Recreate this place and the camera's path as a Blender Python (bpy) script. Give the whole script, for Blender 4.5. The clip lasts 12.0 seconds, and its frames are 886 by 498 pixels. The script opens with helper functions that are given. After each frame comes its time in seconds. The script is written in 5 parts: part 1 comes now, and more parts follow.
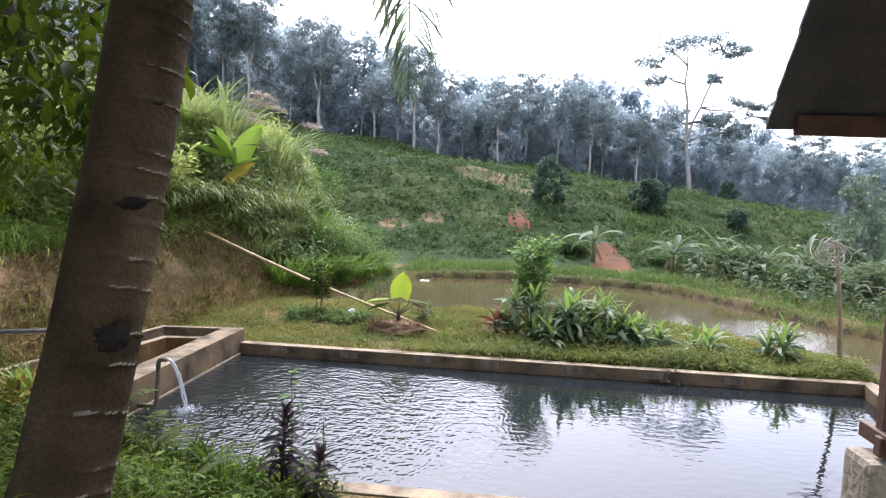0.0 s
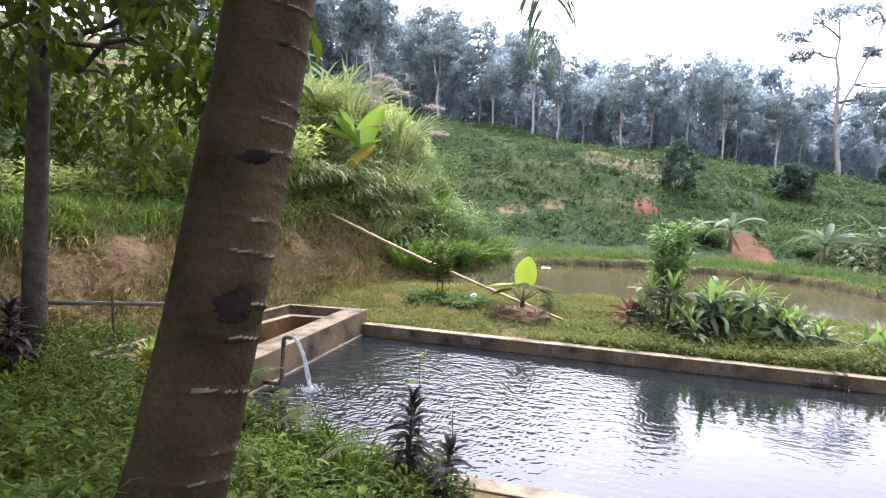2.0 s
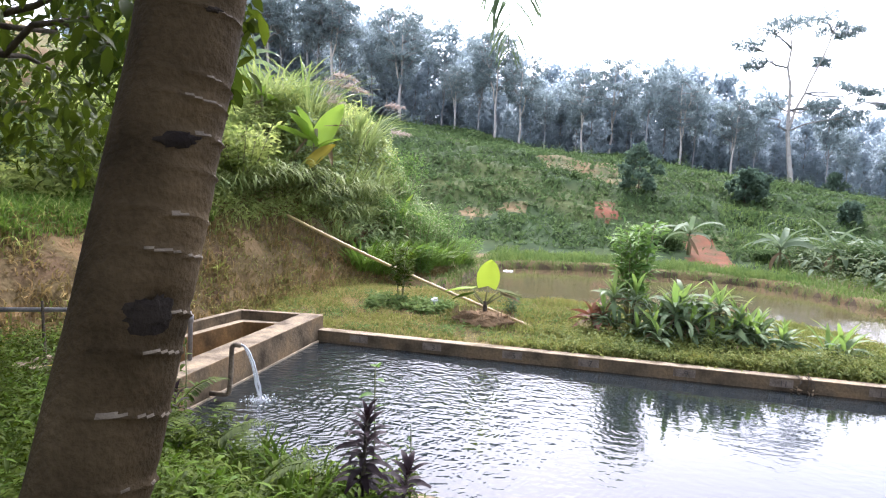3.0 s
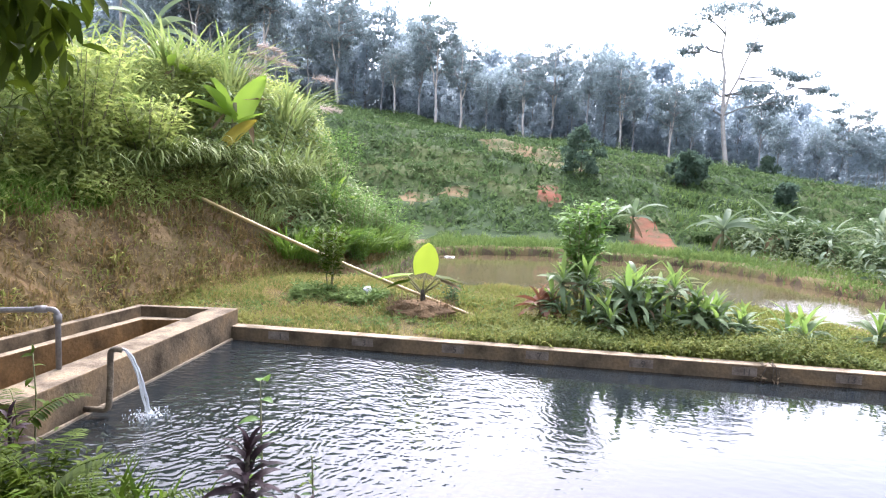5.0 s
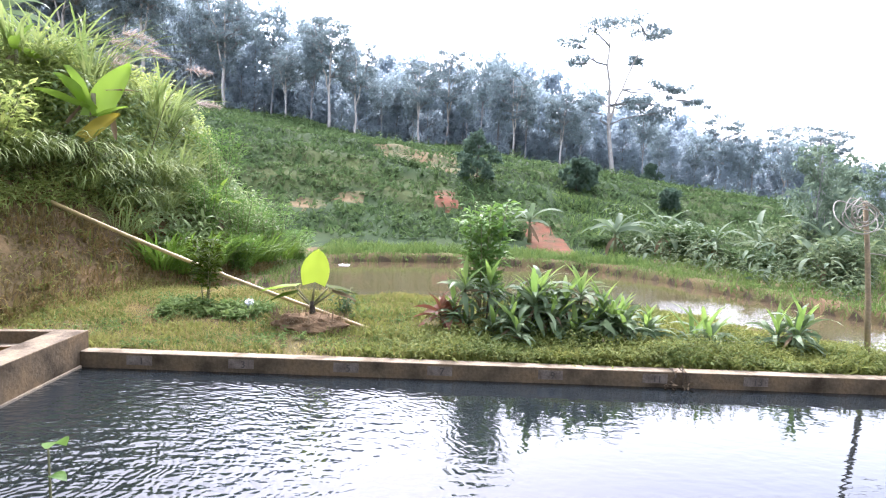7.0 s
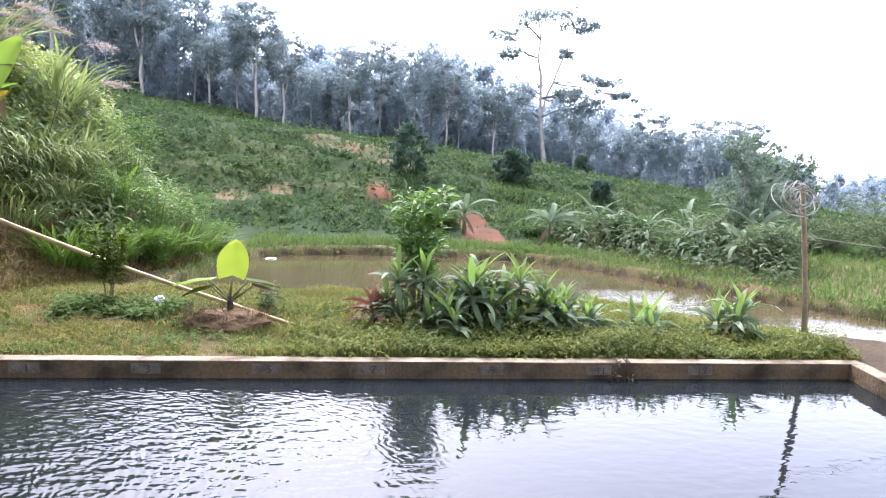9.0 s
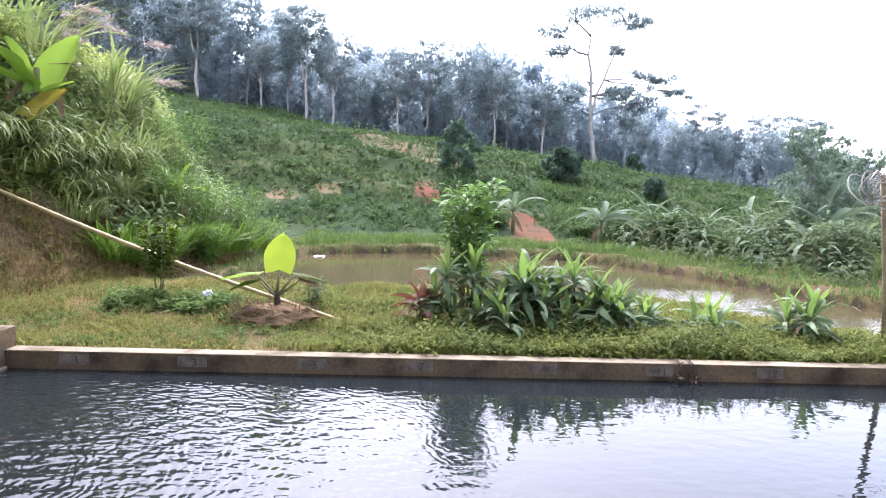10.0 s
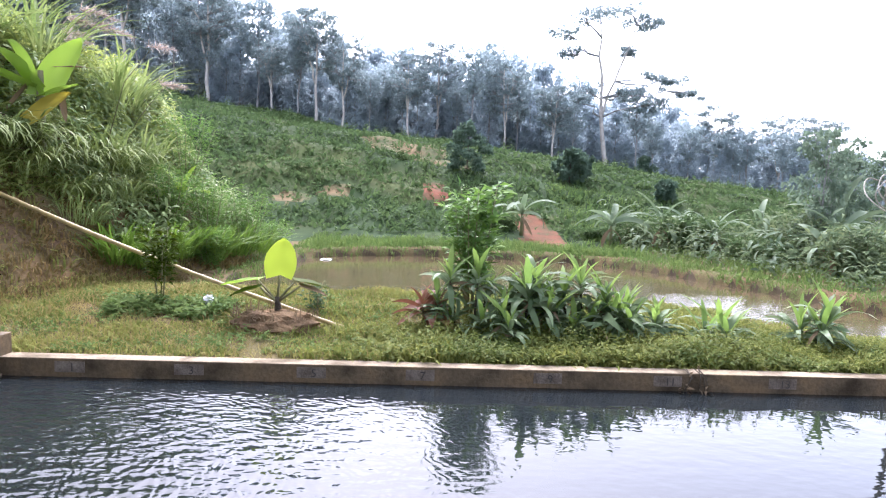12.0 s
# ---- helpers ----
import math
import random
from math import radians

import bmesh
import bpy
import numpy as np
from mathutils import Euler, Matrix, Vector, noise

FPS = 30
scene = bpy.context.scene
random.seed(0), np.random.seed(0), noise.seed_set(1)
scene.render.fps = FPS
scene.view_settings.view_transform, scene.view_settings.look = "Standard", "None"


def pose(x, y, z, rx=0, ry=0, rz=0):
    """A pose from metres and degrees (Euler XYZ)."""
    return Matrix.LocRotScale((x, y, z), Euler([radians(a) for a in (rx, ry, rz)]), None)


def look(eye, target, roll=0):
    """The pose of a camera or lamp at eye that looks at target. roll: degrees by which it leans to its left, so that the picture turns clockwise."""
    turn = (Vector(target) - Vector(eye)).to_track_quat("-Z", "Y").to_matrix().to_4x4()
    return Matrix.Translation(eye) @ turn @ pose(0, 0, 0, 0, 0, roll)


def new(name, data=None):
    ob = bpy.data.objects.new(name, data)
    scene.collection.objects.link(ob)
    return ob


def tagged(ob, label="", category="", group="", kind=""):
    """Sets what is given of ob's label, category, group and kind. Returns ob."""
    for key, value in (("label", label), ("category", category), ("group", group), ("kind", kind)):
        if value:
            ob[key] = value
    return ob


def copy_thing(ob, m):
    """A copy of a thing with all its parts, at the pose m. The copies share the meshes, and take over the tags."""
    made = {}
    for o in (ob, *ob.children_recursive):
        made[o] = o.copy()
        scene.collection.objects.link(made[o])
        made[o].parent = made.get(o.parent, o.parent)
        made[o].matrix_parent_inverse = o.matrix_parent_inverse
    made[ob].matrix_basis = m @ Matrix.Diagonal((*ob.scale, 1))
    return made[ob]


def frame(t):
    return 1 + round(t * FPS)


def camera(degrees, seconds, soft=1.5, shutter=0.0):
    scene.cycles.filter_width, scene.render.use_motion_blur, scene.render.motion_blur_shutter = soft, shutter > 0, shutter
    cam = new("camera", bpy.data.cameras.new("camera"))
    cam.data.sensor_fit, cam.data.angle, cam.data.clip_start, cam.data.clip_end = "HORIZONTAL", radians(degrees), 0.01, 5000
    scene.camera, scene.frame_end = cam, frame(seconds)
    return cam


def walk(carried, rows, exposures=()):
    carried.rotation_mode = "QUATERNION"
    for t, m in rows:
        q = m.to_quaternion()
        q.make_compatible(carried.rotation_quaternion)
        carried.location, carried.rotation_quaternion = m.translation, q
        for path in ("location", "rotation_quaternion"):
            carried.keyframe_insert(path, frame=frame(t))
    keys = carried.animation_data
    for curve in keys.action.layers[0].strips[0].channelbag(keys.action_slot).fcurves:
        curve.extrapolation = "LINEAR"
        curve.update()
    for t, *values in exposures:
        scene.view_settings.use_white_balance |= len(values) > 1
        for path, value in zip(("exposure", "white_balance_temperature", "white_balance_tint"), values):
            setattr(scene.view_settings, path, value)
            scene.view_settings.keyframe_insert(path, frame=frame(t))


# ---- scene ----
cam = camera(68.5, 12.0, soft=1.15)
PATH = [
    (0, (0.3600, 0.5760, 2.0695), (0.2570, 1.5680, 1.9930), 2.4),
    (0.5, (0.3285, 0.5490, 2.0480), (0.1855, 1.5350, 1.9655), 2.3),
    (1, (0.2770, 0.6070, 2.0670), (0.0145, 1.5670, 1.9680), 2.5),
    (1.5, (0.2165, 0.7405, 2.0075), (-0.1035, 1.6825, 1.9070), 2.3),
    (2, (0.1375, 0.9945, 1.9360), (-0.1365, 1.9515, 1.8350), 2.4),
    (2.5, (0.0635, 1.1650, 1.9090), (-0.1595, 2.1345, 1.8105), 2.9),
    (2.7, (0.0685, 1.2160, 1.9005), (-0.1480, 2.1880, 1.8090), 2.9),
    (4.3, (0.1005, 1.8095, 1.7740), (-0.1280, 2.7765, 1.6610), 2.0),
    (4.5, (0.0795, 1.9540, 1.7365), (-0.1045, 2.9300, 1.6200), 2.2),
    (5, (0.0310, 2.1870, 1.7430), (-0.1010, 3.1725, 1.6365), 2.4),
    (5.5, (0.0390, 2.3780, 1.7015), (-0.1325, 3.3585, 1.6030), 1.9),
    (6, (0.0220, 2.5625, 1.6860), (-0.1580, 3.5410, 1.5880), 2.1),
    (6.5, (0.0240, 2.6930, 1.6630), (-0.0900, 3.6815, 1.5655), 2.3),
    (7, (0.0010, 2.8705, 1.6505), (0.0255, 3.8660, 1.5625), 2.4),
    (7.5, (0.0610, 2.9605, 1.6140), (0.1620, 3.9520, 1.5295), 2.2),
    (7.7, (0.0725, 3.0150, 1.6110), (0.1990, 4.0030, 1.5235), 2.1),
    (9.5, (0.0450, 3.4585, 1.4960), (0.1675, 4.4465, 1.4025), 2.4),
    (10, (0.0505, 3.5660, 1.4560), (0.1035, 4.5600, 1.3620), 2.0),
    (10.5, (0.1035, 3.6750, 1.4785), (0.1010, 4.6700, 1.3800), 1.5),
    (11, (0.1255, 3.7120, 1.4955), (0.1315, 4.7075, 1.4020), 1.6),
    (11.5, (0.1385, 3.7170, 1.4865), (0.1530, 4.7125, 1.3950), 2.0),
    (12, (0.1295, 3.7015, 1.4810), (0.1660, 4.6965, 1.3890), 2.0),
]
EXPOSE = [(0, 2.05, 5950, 19), (1.0, 2.10, 5950, 19), (2.0, 2.38, 5950, 20), (2.5, 2.44, 5950, 20), (4.5, 2.60, 5950, 21), (6.5, 2.72, 5850, 21), (7.5, 2.54, 5850, 21), (9.5, 2.44, 5800, 22), (12, 2.48, 5800, 22)]
walk(cam, [(t, look(eye, target, roll)) for t, eye, target, roll in PATH], EXPOSE)

# ---- world and light ----
world = bpy.data.worlds.new("overcast_sky")
scene.world = world
world.use_nodes = True
wn, wl = world.node_tree.nodes, world.node_tree.links
sky = wn.new("ShaderNodeTexSky")
sky.sky_type, sky.sun_disc = "NISHITA", False
sky.sun_elevation, sky.sun_rotation = radians(51), radians(-4)
sky.air_density, sky.dust_density, sky.ozone_density = 1.0, 3.0, 1.0
pale = wn.new("ShaderNodeHueSaturation")
pale.inputs["Saturation"].default_value = 0.38
wl.new(sky.outputs[0], pale.inputs["Color"])
wl.new(pale.outputs[0], wn["Background"].inputs["Color"])
wn["Background"].inputs["Strength"].default_value = 0.15
sun = new("sun", bpy.data.lights.new("sun", "SUN"))
sun.data.energy, sun.data.angle, sun.data.color = 1.3, radians(24), (1.0, 0.96, 0.90)
sun.matrix_world = look((-1.96, 36, 42.7), (0, 8, 8))

# ---- materials ----
def material(name, base, second, scale=6.0, rough=0.8, bump=0.3, detail=40.0, third=None, metal=0.0, mottle=0.5, grain=0.45):
    """A two-scale mottled surface: base and second colours by a coarse noise, fine relief by a fine one."""
    m = bpy.data.materials.new(name)
    m.use_nodes = True
    n, l = m.node_tree.nodes, m.node_tree.links
    b = n["Principled BSDF"]
    co = n.new("ShaderNodeTexCoord")
    big = n.new("ShaderNodeTexNoise")
    big.inputs["Scale"].default_value, big.inputs["Detail"].default_value = scale, 6
    ramp = n.new("ShaderNodeValToRGB")
    ramp.color_ramp.elements[0].position, ramp.color_ramp.elements[1].position = 0.5 - mottle / 3, 0.5 + mottle / 3
    ramp.color_ramp.elements[0].color, ramp.color_ramp.elements[1].color = (*base, 1), (*second, 1)
    if third:
        e = ramp.color_ramp.elements.new(0.5)
        e.color = (*third, 1)
    fine = n.new("ShaderNodeTexNoise")
    fine.inputs["Scale"].default_value, fine.inputs["Detail"].default_value = detail, 8
    mix = n.new("ShaderNodeMixRGB")
    mix.blend_type, mix.inputs[0].default_value = "OVERLAY", grain
    l.new(co.outputs["Object"], big.inputs["Vector"])
    l.new(co.outputs["Object"], fine.inputs["Vector"])
    l.new(big.outputs["Fac"], ramp.inputs[0])
    l.new(ramp.outputs[0], mix.inputs[1])
    l.new(fine.outputs["Fac"], mix.inputs[2])
    l.new(mix.outputs[0], b.inputs["Base Color"])
    bm = n.new("ShaderNodeBump")
    bm.inputs["Strength"].default_value, bm.inputs["Distance"].default_value = bump, 0.02
    l.new(fine.outputs["Fac"], bm.inputs["Height"])
    l.new(bm.outputs[0], b.inputs["Normal"])
    b.inputs["Roughness"].default_value, b.inputs["Metallic"].default_value = rough, metal
    b.inputs["Specular IOR Level"].default_value = 0.08 if rough > 0.85 else 0.4
    return m


def leaf_material(name, base, second, rough=0.5, through_light=0.35):
    """Leaves: colour varied leaf by leaf, some light let through."""
    m = bpy.data.materials.new(name)
    m.use_nodes = True
    n, l = m.node_tree.nodes, m.node_tree.links
    b = n["Principled BSDF"]
    geo = n.new("ShaderNodeNewGeometry")
    ramp = n.new("ShaderNodeValToRGB")
    ramp.color_ramp.elements[0].color, ramp.color_ramp.elements[1].color = (*base, 1), (*second, 1)
    co = n.new("ShaderNodeTexCoord")
    big = n.new("ShaderNodeTexNoise")
    big.inputs["Scale"].default_value, big.inputs["Detail"].default_value = 1.3, 3
    add = n.new("ShaderNodeMath")
    add.operation, add.use_clamp = "MULTIPLY_ADD", True
    add.inputs[1].default_value = 0.55
    half = n.new("ShaderNodeMath")
    half.operation = "MULTIPLY_ADD"
    half.inputs[1].default_value, half.inputs[2].default_value = 1.2, -0.35
    l.new(co.outputs["Object"], big.inputs["Vector"])
    l.new(big.outputs["Fac"], half.inputs[0])
    l.new(geo.outputs["Random Per Island"], add.inputs[0])
    l.new(half.outputs[0], add.inputs[2])
    l.new(add.outputs[0], ramp.inputs[0])
    l.new(ramp.outputs[0], b.inputs["Base Color"])
    b.inputs["Roughness"].default_value = rough + 0.1
    b.inputs["Specular IOR Level"].default_value = 0.25 if rough < 0.6 and max(base) > 0.1 else 0.08
    tr = n.new("ShaderNodeBsdfTranslucent")
    l.new(ramp.outputs[0], tr.inputs["Color"])
    mx = n.new("ShaderNodeMixShader")
    mx.inputs[0].default_value = through_light
    l.new(b.outputs[0], mx.inputs[1])
    l.new(tr.outputs[0], mx.inputs[2])
    l.new(mx.outputs[0], n["Material Output"].inputs["Surface"])
    return m


def water_material(name, deep, wave, strength, rough=0.02, ior=1.36, stretch=(1.0, 2.2, 1.0), rings=None, calm=None):
    """Water over a dark or muddy bed, with ripples as relief; rings: where falling water stirs it."""
    m = bpy.data.materials.new(name)
    m.use_nodes = True
    n, l = m.node_tree.nodes, m.node_tree.links
    b = n["Principled BSDF"]
    b.inputs["Base Color"].default_value = (*deep, 1)
    b.inputs["Roughness"].default_value, b.inputs["IOR"].default_value = rough, ior
    co = n.new("ShaderNodeTexCoord")
    mp = n.new("ShaderNodeMapping")
    mp.inputs["Scale"].default_value = stretch
    a = n.new("ShaderNodeTexNoise")
    a.inputs["Scale"].default_value, a.inputs["Detail"].default_value = wave, 1.8
    bm = n.new("ShaderNodeBump")
    bm.inputs["Strength"].default_value, bm.inputs["Distance"].default_value = strength, 0.05
    l.new(co.outputs["Object"], mp.inputs["Vector"])
    l.new(mp.outputs[0], a.inputs["Vector"])
    height = a.outputs["Fac"]
    if rings:
        mv = n.new("ShaderNodeMapping")
        mv.inputs["Location"].default_value = (-rings[0], -rings[1], 0)
        l.new(co.outputs["Object"], mv.inputs["Vector"])
        wv = n.new("ShaderNodeTexWave")
        wv.wave_type, wv.rings_direction = "RINGS", "Z"
        for key, value in (("Scale", 4.6), ("Distortion", 15.0), ("Detail", 2.5), ("Detail Scale", 0.9)):
            wv.inputs[key].default_value = value
        l.new(mv.outputs[0], wv.inputs["Vector"])
        far = n.new("ShaderNodeVectorMath")
        far.operation = "LENGTH"
        l.new(mv.outputs[0], far.inputs[0])
        fade = n.new("ShaderNodeMapRange")
        fade.inputs["From Min"].default_value, fade.inputs["From Max"].default_value = 0.2, 3.8
        fade.inputs["To Min"].default_value, fade.inputs["To Max"].default_value = 1.2, 0.0
        l.new(far.outputs["Value"], fade.inputs["Value"])
        mul = n.new("ShaderNodeMath")
        mul.operation = "MULTIPLY"
        l.new(wv.outputs["Fac"], mul.inputs[0])
        l.new(fade.outputs[0], mul.inputs[1])
        add = n.new("ShaderNodeMath")
        add.operation = "ADD"
        l.new(mul.outputs[0], add.inputs[0])
        swell = n.new("ShaderNodeMapRange")
        swell.inputs["From Min"].default_value, swell.inputs["From Max"].default_value = 0.2, 3.6
        swell.inputs["To Min"].default_value, swell.inputs["To Max"].default_value = 11.0, 0.5
        l.new(far.outputs["Value"], swell.inputs["Value"])
        chop = n.new("ShaderNodeMath")
        chop.operation = "MULTIPLY"
        l.new(a.outputs["Fac"], chop.inputs[0])
        l.new(swell.outputs[0], chop.inputs[1])
        l.new(chop.outputs[0], add.inputs[1])
        height = add.outputs[0]
    if calm:
        sep = n.new("ShaderNodeSeparateXYZ")
        l.new(co.outputs["Object"], sep.inputs[0])
        still = n.new("ShaderNodeMapRange")
        still.inputs["From Min"].default_value, still.inputs["From Max"].default_value = calm
        still.inputs["To Min"].default_value, still.inputs["To Max"].default_value = 6.0, 0.6
        l.new(sep.outputs["Y"], still.inputs["Value"])
        less = n.new("ShaderNodeMath")
        less.operation = "MULTIPLY"
        l.new(height, less.inputs[0])
        l.new(still.outputs[0], less.inputs[1])
        height = less.outputs[0]
    l.new(height, bm.inputs["Height"])
    l.new(bm.outputs[0], b.inputs["Normal"])
    return m


M = {}
M["soil"] = material("soil_and_grass", (0.13, 0.085, 0.045), (0.075, 0.080, 0.028), 1.2, 0.95, 0.8, 30)
M["dry"] = material("dry_bank_soil", (0.165, 0.108, 0.054), (0.085, 0.055, 0.03), 1.6, 0.95, 1.0, 22, third=(0.10, 0.075, 0.035))
M["mud"] = material("wet_mud", (0.045, 0.032, 0.020), (0.070, 0.052, 0.030), 2.0, 0.9, 0.5, 25)
M["hill"] = material("hillside_growth", (0.024, 0.044, 0.013), (0.056, 0.068, 0.020), 0.22, 0.95, 0.6, 2, third=(0.022, 0.040, 0.013), mottle=0.6, grain=0.6)
M["red"] = material("red_earth", (0.155, 0.056, 0.032), (0.075, 0.052, 0.026), 1.5, 0.95, 0.8, 12)
M["tan"] = material("bare_tan_earth", (0.155, 0.105, 0.055), (0.06, 0.07, 0.03), 0.9, 0.95, 0.8, 8)
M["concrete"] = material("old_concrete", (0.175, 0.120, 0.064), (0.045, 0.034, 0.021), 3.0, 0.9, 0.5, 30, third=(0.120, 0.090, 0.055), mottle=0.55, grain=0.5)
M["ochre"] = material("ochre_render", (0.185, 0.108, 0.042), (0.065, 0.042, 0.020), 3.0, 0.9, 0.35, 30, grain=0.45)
M["top"] = material("pale_wall_top", (0.33, 0.255, 0.165), (0.12, 0.095, 0.062), 3.6, 0.9, 0.4, 40, third=(0.235, 0.190, 0.135), mottle=0.45, grain=0.5)
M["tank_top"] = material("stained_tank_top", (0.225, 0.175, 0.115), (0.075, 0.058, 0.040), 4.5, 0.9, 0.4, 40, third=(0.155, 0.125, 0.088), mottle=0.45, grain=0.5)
M["pond"] = water_material("pond_water", (0.011, 0.014, 0.015), 7.0, 0.10, ior=1.37, stretch=(1.0, 1.5, 1.0), rings=(-2.83, 6.66))
M["field"] = water_material("muddy_water", (0.070, 0.052, 0.027), 9.0, 0.04, ior=1.45, calm=(13.6, 14.6))
M["bark"] = material("coconut_bark", (0.014, 0.0095, 0.0042), (0.070, 0.050, 0.026), 3.2, 0.9, 0.6, 48, mottle=0.75)
M["ring"] = material("lit_ring_edge", (0.15, 0.122, 0.085), (0.06, 0.048, 0.032), 9.0, 0.8, 0.4, 60)


# ---- helpers of this scene ----
def smooth(a, b, v):
    k = np.clip((v - a) / (b - a), 0, 1)
    return k * k * (3 - 2 * k)


def mesh_object(name, verts, faces, mat, parent=None, label="", soft_shade=False):
    me = bpy.data.meshes.new(name)
    me.from_pydata([tuple(map(float, v)) for v in verts], [], [tuple(map(int, f)) for f in faces])
    me.update()
    if soft_shade:
        me.shade_smooth()
    for q in (mat if isinstance(mat, (list, tuple)) else [mat]):
        me.materials.append(q)
    ob = new(name, me)
    if parent:
        ob.parent = parent
    if label:
        ob["label"] = label
    return ob


def part(name, bm, mat, parent=None, label=""):
    me = bpy.data.meshes.new(name)
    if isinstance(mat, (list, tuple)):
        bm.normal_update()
        # Up-facing faces take the second material, paler on the walls.
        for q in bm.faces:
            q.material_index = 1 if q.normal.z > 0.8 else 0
    bm.to_mesh(me)
    bm.free()
    for q in (mat if isinstance(mat, (list, tuple)) else [mat]):
        me.materials.append(q)
    ob = new(name, me)
    if parent:
        ob.parent = parent
    if label:
        ob["label"] = label
    return ob


def prism(poly, z0, z1, bevel=0.012):
    """A bmesh of a polygon raised from z0 to z1, its edges rounded by wear."""
    bm = bmesh.new()
    low = [bm.verts.new((x, y, z0)) for x, y in poly]
    top = [bm.verts.new((x, y, z1)) for x, y in poly]
    k = len(poly)
    bm.faces.new(top)
    bm.faces.new(low[::-1])
    for i in range(k):
        bm.faces.new((low[i], low[(i + 1) % k], top[(i + 1) % k], top[i]))
    bmesh.ops.recalc_face_normals(bm, faces=bm.faces)
    if bevel:
        bmesh.ops.bevel(bm, geom=list(bm.edges), offset=bevel, segments=2, profile=0.6, affect="EDGES")
    return bm


def tube(points, radii, sides=10, cap=True):
    """Vertices and faces of a tapered tube along points."""
    pts = [Vector(p) for p in points]
    verts, faces = [], []
    ref = None
    for i, p in enumerate(pts):
        d = (pts[min(i + 1, len(pts) - 1)] - pts[max(i - 1, 0)]).normalized()
        if ref is None:
            ref = d.orthogonal().normalized()
        ref = (ref - d * ref.dot(d)).normalized()
        side = d.cross(ref)
        for k in range(sides):
            a = 2 * math.pi * k / sides
            verts.append(p + (ref * math.cos(a) + side * math.sin(a)) * radii[i])
    for i in range(len(pts) - 1):
        for k in range(sides):
            k2 = (k + 1) % sides
            faces.append((i * sides + k, i * sides + k2, (i + 1) * sides + k2, (i + 1) * sides + k))
    if cap:
        faces.append(tuple(range(sides))[::-1])
        faces.append(tuple(range((len(pts) - 1) * sides, len(pts) * sides)))
    return verts, faces


# ---- the plan ----
LEFT, FAR, NEAR, WATER = -3.25, 9.0, 5.06, -0.155


def right_x(y):
    return 4.80 - 0.235 * (9.0 - y)


def tank_back(y):
    return -4.39 - 0.14 * (9.0 - y)


SHORE = ((-30, -2.6, -1.6, 0, 4, 4.9, 5.4, 6.5, 9, 16, 40), (13.6, 13.4, 12.6, 12.5, 12.3, 11.2, 10.7, 9.9, 9.3, 8.6, 6))
BUND = ((-30, -2.8, -2.3, 0.1, 2.8, 4.2, 5.1, 6.0, 6.9, 7.5, 9, 16, 40), (13.7, 13.6, 18.6, 19.4, 19.1, 18.6, 17.5, 15.6, 13.3, 12.2, 11.5, 10.2, 8))
CREST = ((-60, -40, -15, -7.2, 8.8, 13.2, 22, 31, 60, 120), (14, 11, 7.1, 5.5, 3.7, 2.9, 1.8, 0.4, -2.5, -4))
TOE = ((-6, 0, 4, 5.9, 7, 9, 9.6, 11, 12.5, 14, 17, 19.5, 22, 30), (-7.5, -6.5, -5.6, -5.2, -5.05, -4.75, -4.55, -4.15, -3.65, -3.15, -2.75, -3.6, -6, -9))


def bund_d(x, y):
    """About how far beyond the bund's line a place lies."""
    slope = (np.interp(x + 0.3, *BUND) - np.interp(x - 0.3, *BUND)) / 0.6
    return (y - np.interp(x, *BUND)) / np.sqrt(1 + slope * slope)


def ground(x, y):
    """Height of the ground, in metres above the pond wall's top."""
    x, y = np.asarray(x, float), np.asarray(y, float)
    z = np.full(np.broadcast(x, y).shape, -0.015)
    z = z + 0.62 * smooth(4.6, 0.3, y) + 0.16 * smooth(-0.7, -1.9, x) * smooth(5.6, 4.4, y)
    z = z + 0.12 * smooth(9.3, 11.0, y) * smooth(13, 12.0, y) * smooth(4.5, 2.5, x)
    d = np.interp(y, *TOE) - x
    behind = smooth(-30, -10, y)
    z = z + behind * (1.22 * smooth(-0.1, 1.75, d) + (0.35 + 1.75 * smooth(10.2, 13.8, y)) * smooth(1.1, 3.1, d) + 3.0 * smooth(3.5, 16, d))
    shore, bund = np.interp(x, *SHORE), np.interp(x, *BUND)
    wet = smooth(0.0, 0.5, y - shore) * smooth(0.0, 0.32, -bund_d(x, y))
    z = z - 0.62 * wet * smooth(0.2, -0.6, d)
    z = z - 0.10 * smooth(-0.4, 0.2, y - shore) * smooth(9.2, 9.8, y) * smooth(0.5, -0.6, bund_d(x, y))
    z = z + 0.05 * smooth(-0.25, 0.1, bund_d(x, y)) * smooth(0.9, 0.3, bund_d(x, y)) * smooth(10, 12, y)
    crest = np.interp(x, *CREST)
    foot = 21.5 + 2.0 * smooth(3, 9, x)
    k = np.clip((y - foot) / (49 - foot), 0, 1)
    hill = crest * (0.55 * smooth(0, 0.55, k) + 0.45 * k)
    hill = hill + 0.085 * np.sin(1.9 * y + 1.6 * np.sin(0.35 * x) + 0.25 * x) * smooth(0.05, 0.2, k) * smooth(1.0, 0.8, k)
    hill = hill + 0.35 * smooth(40, 49, y) * np.sin(x * 0.55) * smooth(2, 4, crest)
    z = np.where((y > foot) & (d < 40), np.maximum(z, hill), z)
    return z


